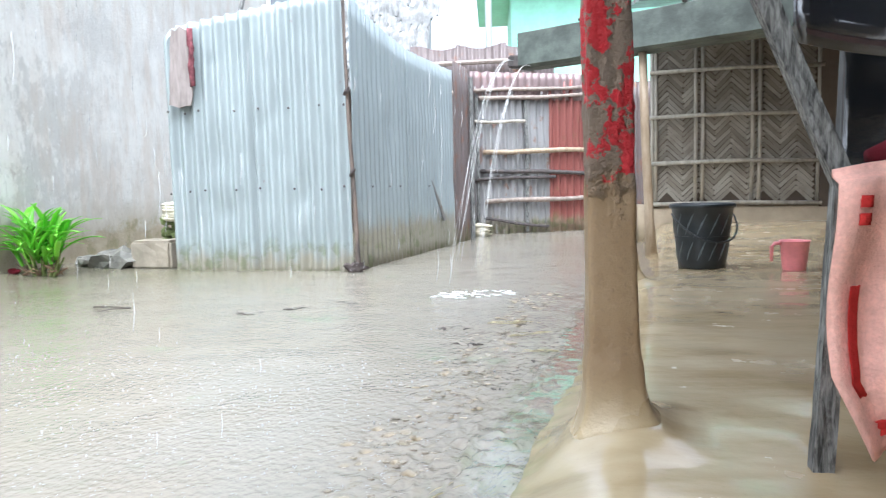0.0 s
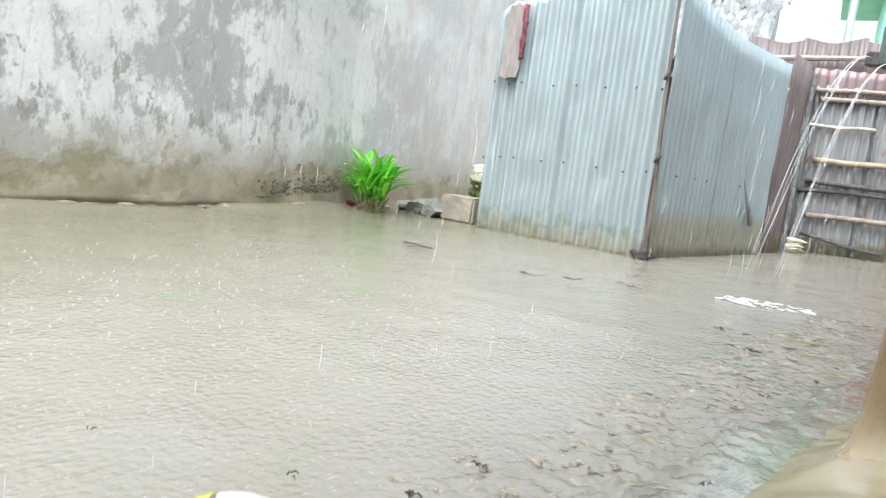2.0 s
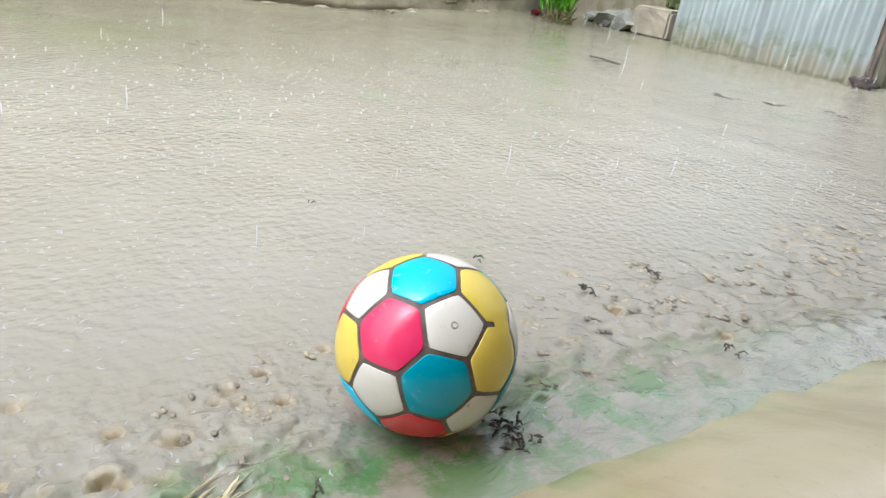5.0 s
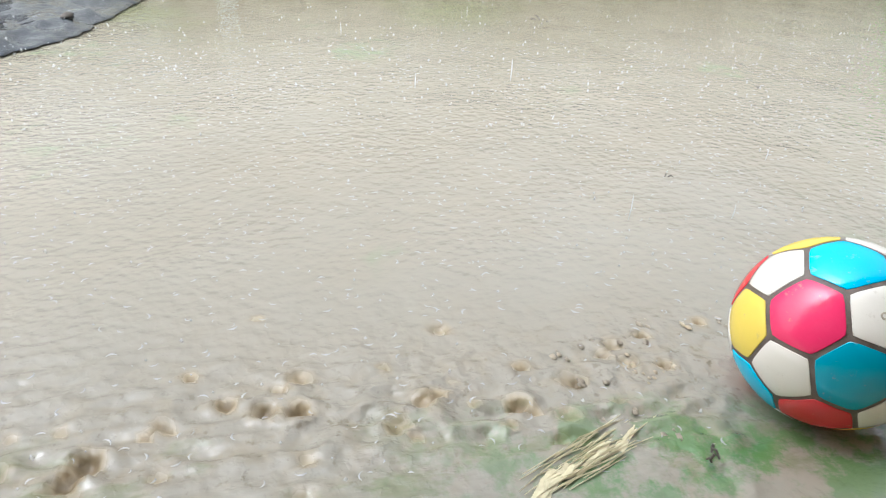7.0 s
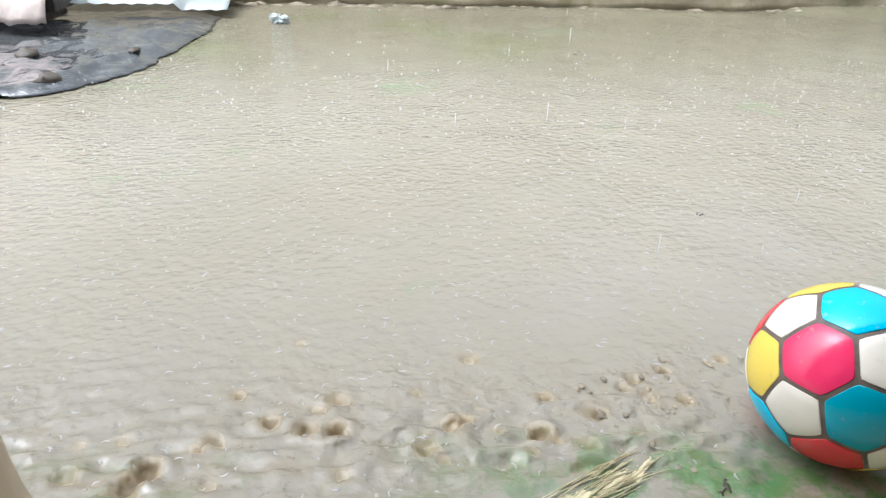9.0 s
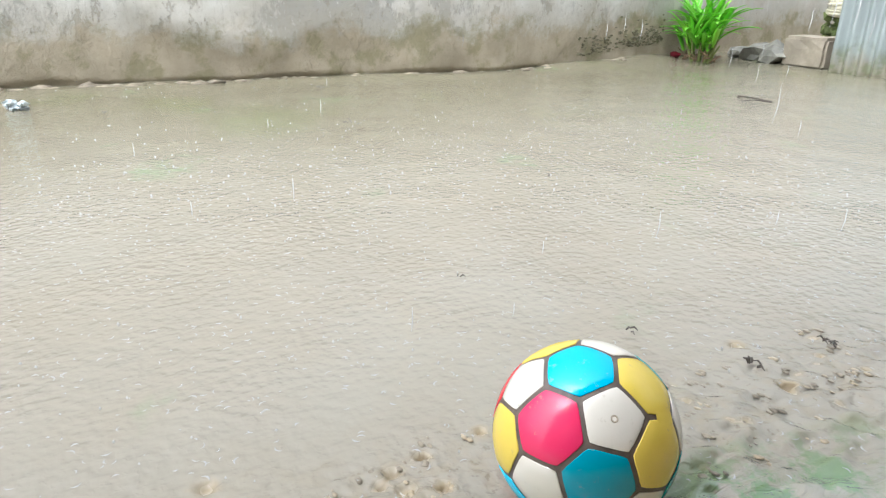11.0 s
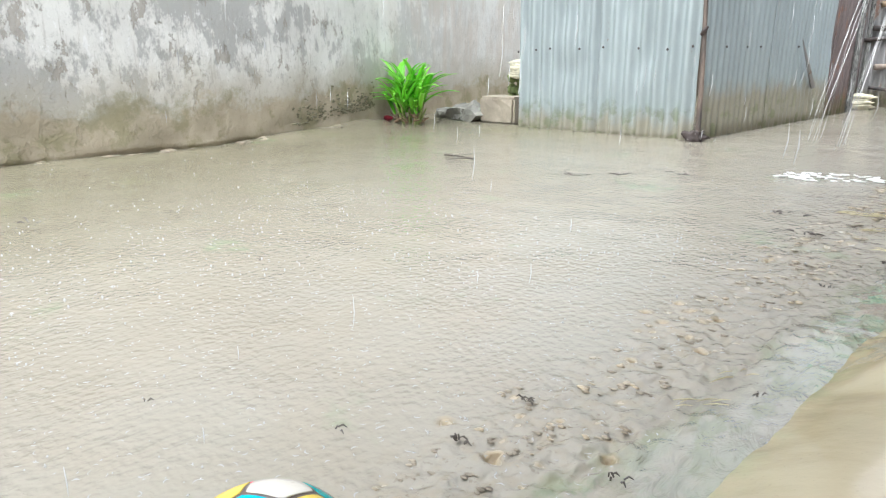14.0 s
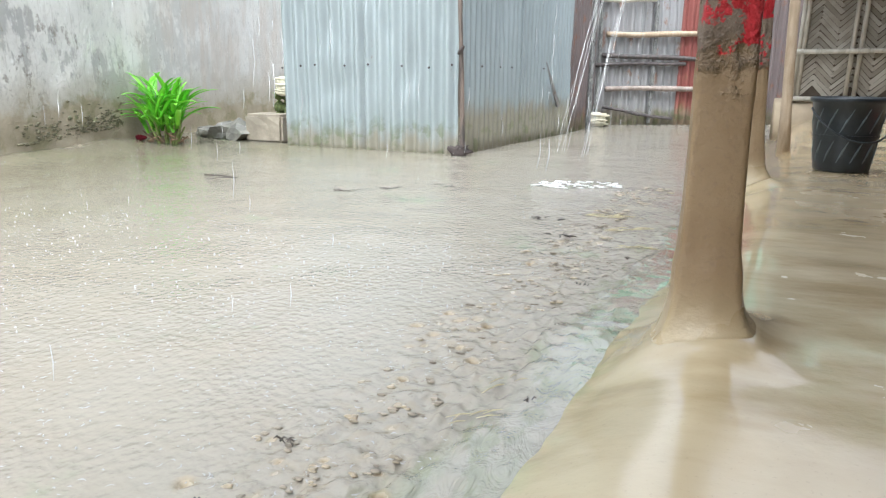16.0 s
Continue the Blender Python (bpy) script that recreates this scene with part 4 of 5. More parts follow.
def make_roof():
    r = root("roof", "low dark corrugated tin roof over the veranda", "roof", kind="structure")
    for k in range(8):
        y0 = -2.95 + 0.9 * k
        w = 0.92
        m, cols, front, back = 6, 60, [], []
        for j in range(m):
            for i in range(cols):
                s = w * i / (cols - 1)
                o = 0.009 * math.sin(2 * math.pi * s / 0.076)
                x = 0.58 + 0.06 * (y0 + s) + 3.0 * j / (m - 1)
                z = 2.42 + 0.9 * j / (m - 1) + o + 0.004 * (k % 2)
                front.append((x, y0 + s, z))
                back.append((x, y0 + s, z - 0.002))
        part("tin_sheet", slab_from(front, back, cols, m), ROOF_TIN, r, smooth=True)
    part("beam", tube(bmesh.new(), [(0.45, -3, 2.385), (0.69, 0.437, 2.42), (0.87, 2.19, 2.45), (0.98, 4.3, 2.46)], 0.03, 8, 0.1, 1), DARKWOOD, r, "dark pole beam")


def make_gutter():
    g = root("gutter", "mossy grey tin roof gutter pouring rainwater", "gutter", pose(0.36, 5.92, 1.40, 0, 0, math.degrees(math.atan2(-0.71, 1.52))))
    prof = [(0.0, 0.25), (-0.02, 0.02), (0.03, 0.0), (0.16, 0.0), (0.19, 0.03), (0.19, 0.25)]
    front, back = [], []
    for j in range(16):
        x = 2.9 * j / 15
        for py, pz in prof:
            q = 0.006 * noise.noise(Vector((x * 4, py * 9, pz * 9)))
            cut = 0.03 * math.sin(pz * 25) * (j == 0)
            front.append((x + cut, py + q, pz + q + (0.012 * noise.noise(Vector((x * 3, 0, 1))) if pz > 0.2 else 0)))
            back.append((x + cut, py + (0.006 if py < 0.1 else -0.006) + q, pz + q + 0.005))
    part("trough", slab_from(front, back, len(prof), 16), GUTTER_TIN, g)
    part("spout", box(bmesh.new(), (0.12, 0.12, 0.09), pose(-0.04, 0.07, 0.06, 0, 8, 0), 0.012), DARKWOOD, g, "dark spout lip")
    for k in range(4):
        part("bracket", box(bmesh.new(), (0.02, 0.22, 0.02), Matrix.Translation((0.5 + 0.7 * k, 0.09, 0.265)), 0.004), IRON, g)


def make_stream():
    for k, (a, b) in enumerate((((0.33, 5.86, 1.45), (0.10, 4.62, 0.0)), ((0.46, 5.84, 1.40), (0.25, 4.48, 0.0)))):
        rnd = random.Random(40 + k)
        stream = root("water_stream", "white stream of rainwater falling from the gutter", "water", group="gutter streams")
        for q in range(5):
            pts, rad = [], []
            ox, oy, s0 = rnd.uniform(-0.009, 0.009), rnd.uniform(-0.02, 0.02), 0.0 if q < 4 else rnd.uniform(0.1, 0.5)
            for i in range(26):
                t = s0 + (0.96 - s0) * i / 25
                spread = 0.5 + 2.0 * t
                w = 0.008 * math.sin(t * 24 + q * 2 + k) * t
                pts.append((a[0] + (b[0] - a[0]) * t + ox * spread + w, a[1] + (b[1] - a[1]) * t + oy * spread, max(0.0, a[2] * (1 - t * t)) + w))
                rad.append(max(0.0007, 0.0023 * (1 - 0.6 * t) * (0.7 + 0.5 * math.sin(t * 37 + q * 5))))
            part("strand", tube(bmesh.new(), pts, rad, 5), STREAM, stream, smooth=True)


def make_hut():
    hut = root("bamboo_hut", "hut wall of woven bamboo matting on a mud plinth", "hut", pose(1.42, 7.3, 0))
    x1, z0, z1 = 1.40, 0.36, 1.86
    rnd = random.Random(8)
    bm = bmesh.new()
    # herringbone strips
    c, L, W = math.sqrt(0.5), 0.19, 0.034
    for col in range(-2, 16):
        for row in range(-2, 78):
            cx, cz = (col + 0.5) * L * c, z0 + row * W / c * 1.0
            sgn = 1 if col % 2 == 0 else -1
            if not (-0.02 < cx < x1 - 0.02 and z0 < cz < z1):
                continue
            m = Matrix.Translation((cx, rnd.uniform(-0.004, 0.002), cz)) @ Matrix.Rotation(-sgn * radians(45 + rnd.uniform(-2, 2)), 4, "Y") @ Matrix.Rotation(radians(rnd.uniform(-6, 6)), 4, "X")
            box(bm, (L * rnd.uniform(1.0, 1.12), 0.004, W * rnd.uniform(0.78, 0.95)), m)
    tagged(part("matting", bm, MATTING, hut, "herringbone bamboo strips"), kind="stuff")
    # Dark board added behind the strips, so the gaps read as shade.
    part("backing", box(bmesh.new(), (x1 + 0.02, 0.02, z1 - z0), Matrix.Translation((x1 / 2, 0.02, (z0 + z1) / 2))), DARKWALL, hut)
    for k, x in enumerate((0.0, 0.03, 0.37, 0.43, 0.84, 0.90, 1.37)):
        part("batten", tube(bmesh.new(), [(x, -0.02, z0 - 0.03), (x + 0.006, -0.024, 1.0), (x, -0.02, z1)], 0.017, 7, 0.1, k), BAMBOO_GREY, hut, smooth=True)
    for k, z in enumerate((0.35, 0.715, 1.125, 1.52)):
        part("crossbar", tube(bmesh.new(), [(-0.02, -0.045, z), (0.7, -0.05, z + 0.008), (x1, -0.045, z - 0.012)], 0.019, 7, 0.1, 20 + k), BAMBOO_GREY, hut, smooth=True)
    front, back = [], []
    for j, (y, z) in enumerate(((-0.16, 0.02), (-0.12, 0.2), (-0.06, 0.3), (0.02, 0.345), (0.14, 0.35))):
        for i in range(20):
            x = -0.12 + 3.0 * i / 19
            q = 0.02 * noise.noise(Vector((x * 3, j, 0)))
            front.append((x, y + q, z + q * 0.5))
            back.append((x, 0.2, z - 0.01 * (j + 1)))
    part("plinth", slab_from(front, back, 20, 5), MUDWALL, hut, "bare mud plinth", True)
    part("eave", box(bmesh.new(), (3.4, 1.6, 0.03), pose(1.5, -0.5, 2.02, 12, 0, 0)), ROOF_TIN, hut, "dark tin eave")
    part("door_panel", box(bmesh.new(), (0.5, 0.04, 1.5), Matrix.Translation((1.68, 0.03, 1.1)), 0.005), CLOTH_RED, hut, "dark red door panel")


def make_house_walls():
    # East wall is out of view, dark so it returns little light.
    solo("wall_east", box(bmesh.new(), (0.25, 10.6, 3.6), Matrix.Translation((3.45, 2.2, 1.7))), DARKWALL, "unseen mud wall of the house, dark toned for interior shade", "wall", "structure")
    # South wall is added out of view; its paler mud bounces light inward.
    solo("wall_south", box(bmesh.new(), (3.0, 0.25, 3.0), Matrix.Translation((2.1, -3.1, 1.4))), MUDWALL, "unseen end wall of the veranda, pale mud that brightens the floor", "wall", "structure")
    # Dark colour here stands for the unlit interior beside the hut.
    solo("wall_hut", box(bmesh.new(), (1.2, 0.2, 2.2), Matrix.Translation((3.4, 7.35, 1.1))), DARKWALL, "wall beside the bamboo hut, dark toned for the unlit interior", "wall", "structure")


make_roof()
make_gutter()
make_stream()
make_hut()
make_house_walls()


# ---- things on the veranda ----
def make_bucket():
    b = root("bucket", "black plastic bucket with moulded relief and wire handle", "bucket", pose(1.462, 4.78, floor_z(1.46, 4.78) - 0.004, 0, 0, 20))
    prof = [(0.0, 0.0), (0.112, 0.0), (0.122, 0.008), (0.128, 0.06), (0.148, 0.24), (0.158, 0.325), (0.170, 0.33), (0.172, 0.345), (0.166, 0.352), (0.155, 0.348), (0.150, 0.32), (0.126, 0.06), (0.11, 0.02), (0.0, 0.018)]
    body = part("body", lathe(bmesh.new(), prof, 40), BUCKET_BLACK, b, smooth=True)
    for k in range(14):
        a = 2 * math.pi * k / 14
        for z0, z1 in ((0.05, 0.15), (0.19, 0.30)):
            pts = [((0.129 + 0.104 * (z - 0.06)) * math.cos(a + 3 * (z - z0)), (0.129 + 0.104 * (z - 0.06)) * math.sin(a + 3 * (z - z0)), z) for z in (z0, (z0 + z1) / 2, z1)]
            part("relief_leaf", tube(bmesh.new(), pts, [0.002, 0.0055, 0.002], 5), BUCKET_RELIEF, body)
    part("band", lathe(bmesh.new(), [(0.138, 0.168), (0.1445, 0.168), (0.1455, 0.178), (0.139, 0.178)], 40), BUCKET_BLACK, b)
    pts = [(0.172 * math.cos(a) * 1.02, -0.172 * abs(math.sin(a)) * 1.05 if abs(math.sin(a)) > 0 else 0, 0.30 - 0.15 * math.sin(a)) for a in (math.pi * i / 16 for i in range(17))]
    part("handle", tube(bmesh.new(), pts, 0.005, 6), BUCKET_BLACK, b, "bent wire handle", True)


def make_mug():
    m = root("mug", "translucent pink plastic bathing mug", "mug", pose(1.885, 4.62, floor_z(1.885, 4.62) - 0.003, 0, 0, 8))
    prof = [(0.0, 0.0), (0.053, 0.0), (0.056, 0.01), (0.070, 0.150), (0.075, 0.152), (0.072, 0.156), (0.066, 0.150), (0.052, 0.012), (0.0, 0.008)]
    part("cup", lathe(bmesh.new(), prof, 28), MUG_PINK, m, smooth=True)
    part("handle", tube(bmesh.new(), [(-0.066, 0, 0.142), (-0.098, 0, 0.142), (-0.113, 0, 0.125), (-0.113, 0, 0.05)], [0.009, 0.010, 0.010, 0.008], 8), MUG_PINK, m, smooth=True)


def plank(path, w, t, seed):
    bm = bmesh.new()
    n = len(path)
    front, back = [], []
    for i, p in enumerate(path):
        p = Vector(p)
        d = (Vector(path[min(i + 1, n - 1)]) - Vector(path[max(i - 1, 0)])).normalized()
        u = d.cross(Vector((0, 1, 0))).normalized()
        q = w * (1 + 0.12 * noise.noise(Vector((i * 0.9, seed, 0))))
        for k in (-1, -0.5, 0, 0.5, 1):
            o = 0.004 * noise.noise(Vector((i * 1.7, k * 3, seed)))
            r = p + u * q * k / 2
            front.append(tuple(r + Vector((0, -t / 2 + o, 0))))
            back.append(tuple(r + Vector((0, t / 2 + o, 0))))
    return slab_from(front, back, 5, n, bm)


def make_rack():
    z = floor_z(1.2, 2.03)
    r = root("wooden_rack", "rough grey weathered wooden drying rack with a slanting brace", "rack", pose(1.214, 2.03, z - 0.01))
    up = lambda pts: [(x - 1.2, y - 2.03, q - z + 0.01) for x, y, q in pts]
    part("leg", plank(up([(1.2 + 0.024 * t, 2.03, z - 0.005 + (0.56 - z) * t) for t in [i / 12 for i in range(13)]]), 0.031, 0.028, 3), GREYWOOD, r)
    part("brace", plank(up([(1.232 - 0.30 * t, 2.025 + 0.04 * t, 0.50 + 0.76 * t) for t in [i / 12 for i in range(13)]]), 0.030, 0.028, 5), GREYWOOD, r)
    part("rail", tube(bmesh.new(), up([(1.21, 2.0, 0.535), (1.7, 1.99, 0.54), (2.3, 2.0, 0.545)]), 0.014, 8, 0.1, 4), GREYWOOD, r)
    part("leg", plank(up([(2.28, 2.02, floor_z(2.28, 2.02) - 0.005 + 0.5 * i / 6) for i in range(7)]), 0.04, 0.03, 6), GREYWOOD, r)


def make_towel():
    t = root("towel", "salmon pink terry towel with red stripes hung over the rack", "towel", pose(1.221, 1.97, 0.548))
    rows, cols, front, back, stripe = 40, 40, [], [], []
    for j in range(rows):
        v = j / (rows - 1)
        for i in range(cols):
            u = i / (cols - 1)
            edge = -0.014 - 0.012 * math.sin(v * 3.2) + 0.045 * max(0, v - 0.72) / 0.28
            x = edge + (0.50 - edge) * u
            zz = -0.42 * v + 0.012 * math.sin(u * 9)
            y = -0.012 - 0.02 * math.sin(u * 34 + 2 * v) * (0.3 + 0.7 * v) + 0.03 * (v < 0.04) - 0.012 * math.sin(v * 9 + u * 5)
            front.append((x, y - 0.004, zz))
            back.append((x, y + 0.004, zz))
    bm = slab_from(front, back, cols, rows)
    bm.faces.ensure_lookup_table()
    cloth = part("cloth", bm, TOWEL_PINK, t, smooth=True)

    def stripe_of(u0, u1, v0, v1, name="stripe"):
        f, b = [], []
        n, m = 10, 4
        for a in range(n):
            for c in range(m):
                v, u = v0 + (v1 - v0) * a / (n - 1), u0 + (u1 - u0) * c / (m - 1)
                i, j = min(cols - 1, int(u * (cols - 1))), min(rows - 1, int(v * (rows - 1)))
                p = Vector(front[j * cols + i])
                p.x, p.z = p.x + (u * (cols - 1) - i) * 0.0125, -0.42 * v
                f.append(tuple(p + Vector((0, -0.005, 0))))
                b.append(tuple(p + Vector((0, -0.0005, 0))))
        part(name, slab_from(f, b, m, n), TOWEL_RED, cloth, "red woven stripe", True)

    stripe_of(0.05, 0.082, 0.40, 0.78)
    stripe_of(0.048, 0.078, 0.09, 0.13)
    stripe_of(0.048, 0.078, 0.15, 0.19)
    stripe_of(0.07, 0.15, 0.87, 0.92)


def make_dark_cloths():
    bm = tube(bmesh.new(), [(1.264 + 0.05 * k, 2.02 + 0.008 * math.sin(k * 2), 0.566 + 0.005 * math.sin(k * 1.7)) for k in range(11)],
              [0.010 if k in (0, 10) else 0.026 + 0.005 * math.sin(k * 2.3) for k in range(11)], 14, 0.12, 2)
    solo("folded_cloth", bm, CLOTH_RED, "dark red cloth bundled on the rack rail", "cloth", smooth=True)
    rows, cols = 26, 40
    for n, (y, x0, zt, zb, sag) in enumerate(((2.6, 1.37, 2.62, 0.85, 0.10), (3.0, 1.60, 2.7, 0.42, 0.04), (2.72, 1.36, 2.62, 0.98, 0.12))):
        front, back = [], []
        for j in range(rows):
            v = j / (rows - 1)
            for i in range(cols):
                u = i / (cols - 1)
                z = zt + 0.45 * u * (1 - v) + (zb - zt) * v - sag * math.sin(math.pi * min(1, u * 1.1)) * v - 0.06 * u * (n != 1)
                x = x0 + 1.5 * u - 0.06 * v * (1 - u)
                yy = y - 0.03 * math.sin(u * 15 + v * 4 + n) - 0.05 * math.sin(v * 8) * (1 - v) - 0.03 * (v > 0.93)
                front.append((x, yy, z))
                back.append((x, yy + 0.004, z))
        solo("plastic_sheet", slab_from(front, back, cols, rows), PLASTIC_BLACK, "black plastic sheeting sagging under the veranda roof", "plastic sheet", group="veranda plastic sheets", smooth=True)


make_bucket()
make_mug()
make_rack()
make_towel()
make_dark_cloths()


# ---- ball ----
def make_ball():
    g = (1 + math.sqrt(5)) / 2
    ico = [Vector(v).normalized() for v in [(0, s, t * g) for s in (-1, 1) for t in (-1, 1)] + [(s, t * g, 0) for s in (-1, 1) for t in (-1, 1)] + [(t * g, 0, s) for s in (-1, 1) for t in (-1, 1)]]
    close = lambda a, b: (a - b).length < 1.06
    tris = [(i, j, k) for i in range(12) for j in range(i) for k in range(j) if close(ico[i], ico[j]) and close(ico[j], ico[k]) and close(ico[i], ico[k])]
    hexes = [(ico[i] + ico[j] + ico[k]).normalized() for i, j, k in tris]
    centres = [(p, 5) for p in ico] + [(h, 6) for h in hexes]
    # turn the ball so that a white panel and its pink neighbour face the right way
    w, k = Vector((0.68, -0.26, 0.69)).normalized(), Vector((0.35, -0.76, 0.55)).normalized()
    w0 = ico[0]
    k0 = min(hexes, key=lambda h: (h - w0).length)

    def basis(a, b):
        c = a.cross(b).normalized()
        return Matrix((a, c, a.cross(c))).transposed()

    turn = basis(w, k) @ basis(w0, k0).transposed()
    centres = [(turn @ c, n) for c, n in centres]
    r = 0.0965
    ball = root("ball", "wet toy football with pink, blue, yellow and white panels", "ball", pose(0.468, 1.146, 0.0828))
    bm = bmesh.new()
    bmesh.ops.create_icosphere(bm, subdivisions=5, radius=r * 0.988)
    part("seams", bm, BALL_SEAM, ball, "grey-brown grooves between the panels", True)
    hexa = [i for i in range(12, 32)]
    wi = max(range(12), key=lambda i: centres[i][0].dot(w))
    cw = centres[wi][0]
    ring = sorted(hexa, key=lambda i: -centres[i][0].dot(cw))[:5]
    u = (k - cw * cw.dot(k)).normalized()
    v = u.cross(cw)
    ring.sort(key=lambda i: math.atan2(centres[i][0].dot(v), centres[i][0].dot(u)) % (2 * math.pi - 0.01))
    if centres[ring[1]][0].z < centres[ring[4]][0].z:
        ring = [ring[0]] + ring[:0:-1]
    used = dict(zip(ring, ("pink", "cyan", "yellow", "yellow", "blue")))
    c2, c3 = centres[ring[2]][0], centres[ring[3]][0]
    m1, mid, across = (cw + c2 + c3).normalized(), (c2 + c3).normalized(), (c2 - c3).normalized()
    m2 = mid * 2 * mid.dot(m1) - m1
    bm = bmesh.new()
    pts = []
    for j in range(9):
        t = 0.30 + 0.70 * j / 8
        for i in (-1, 0, 1):
            pts.append((m1.lerp(m2, t).normalized() * r + across * (0.0048 + 0.0012 * math.sin(j * 1.9)) * i).normalized() * r * 1.0012)
    sheet_faces(bm, pts, 3, 9)
    part("paint_smear", bm, BALLS["yellow"], ball, "yellow paint run over a groove", True)
    third = {}
    for i in ring:
        third[i] = max((j for j in hexa if j not in ring), key=lambda j: centres[j][0].dot(centres[i][0]))
    for i, col in zip(ring, ("yellow", "yellow", "teal", "teal", "red")):
        used[third[i]] = col
    order = ["teal", "pink", "yellow", "teal", "red", "cyan"]
    for idx, (c, n) in enumerate(centres):
        col = "white" if n == 5 else used.get(idx) or order[idx % len(order)]
        near = sorted((q for q, _ in centres if q is not c), key=lambda q: (q - c).length)[:n]
        u = (near[0] - c * c.dot(near[0])).normalized()
        v = c.cross(u)
        near.sort(key=lambda q: math.atan2(q.dot(v), q.dot(u)))
        corners = []
        for a, b in zip(near, near[1:] + near[:1]):
            m = (c + a + b).normalized()
            corners.append(m)
        bm = bmesh.new()
        rings, m = [], 5
        for q, (shrink, rad) in enumerate(((0.93, 0.990), (0.923, 0.9985), (0.91, 1.0), (0.6, 1.0), (0.3, 1.0))):
            ring = []
            for a, b in zip(corners, corners[1:] + corners[:1]):
                for s in range(m):
                    e = a.lerp(b, s / m)
                    t = abs(s / m - 0.0)
                    soft = 1 - 0.025 * max(0, 1 - min(s, m - s) / 1.0) - 0.0
                    p = c + (e - c) * shrink * soft
                    ring.append(bm.verts.new(p.normalized() * r * rad))
            rings.append(ring)
        top = bm.verts.new(c * r)
        for a, b in zip(rings, rings[1:]):
            for s in range(len(a)):
                bm.faces.new((a[s], a[(s + 1) % len(a)], b[(s + 1) % len(a)], b[s]))
        for s in range(len(rings[-1])):
            bm.faces.new((rings[-1][s], rings[-1][(s + 1) % len(rings[-1])], top))
        part("panel", bm, BALLS[col], ball, col + " panel", True)
    q = cw.to_track_quat("Z", "Y").to_matrix().to_4x4()
    bm = lathe(bmesh.new(), [(0.0001, -0.001), (0.0016, -0.0008), (0.0022, 0.0003), (0.0034, 0.0006), (0.0042, -0.001)], 16)
    bm.transform(Matrix.Translation(cw * r) @ q)
    part("valve", bm, VALVE, ball, "small dirty inflation valve", True)


make_ball()


# ---- things along the wall ----
def make_plant():
    rnd = random.Random(12)
    plant = root("ginger_plant", "clump of bright green long-leaved ginger beside the wall", "plant", pose(-2.86, 4.87, 0.0))
    for k in range(16):
        a, r = rnd.uniform(0, 6.28), rnd.uniform(0.01, 0.075)
        x, y = r * math.cos(a), r * math.sin(a)
        h = rnd.uniform(0.12, 0.26)
        lx, ly = x * 2.0 + rnd.uniform(-0.03, 0.03), y * 2.0
        part("stalk", tube(bmesh.new(), [(x, y, -0.02), ((x + lx) / 2, (y + ly) / 2, h * 0.5), (lx, ly, h)], [0.009, 0.008, 0.006], 6, 0.1, k), STALK, plant)
    for k in range(120):
        a = rnd.uniform(0, 6.28)
        base = Vector((rnd.uniform(-0.11, 0.11), rnd.uniform(-0.08, 0.08), rnd.uniform(0.08, 0.27)))
        out = Vector((math.cos(a), 0.75 * math.sin(a), 0))
        L, w = rnd.uniform(0.20, 0.33), rnd.uniform(0.014, 0.024)
        lift = rnd.uniform(0.75, 1.75)
        side = out.cross(Vector((0, 0, 1))).normalized()
        front, back = [], []
        for j in range(8):
            t = j / 7
            p = base + out * (L * t * (0.78 if lift > 1.2 else 1.1)) + Vector((0, 0, L * (lift * t - (0.42 + 0.16 * lift) * t * t)))
            q = w * math.sin(math.pi * min(1, 0.12 + 0.88 * t)) ** 0.7 + 0.0008
            for i in (-1, 0, 1):
                s = p + side * q * i + Vector((0, 0, 0.35 * q * abs(i)))
                front.append(tuple(s))
                back.append(tuple(s - Vector((0, 0, 0.0012))))
        part("leaf", slab_from(front, back, 3, 8), LEAF, plant, smooth=True)
    bm = bmesh.new()
    for k in range(40):
        p = Vector((rnd.uniform(-0.24, 0.14), rnd.uniform(-0.12, 0.10), rnd.uniform(0.0, 0.06)))
        tube(bm, [p, p + Vector((rnd.uniform(-0.09, 0.09), rnd.uniform(-0.06, 0.06), rnd.uniform(-0.01, 0.05)))], [0.007, 0.003], 4, 0.3, k)
    tagged(part("litter", bm, DRYLEAF, plant, "brown dead leaves at the foot"), kind="stuff")


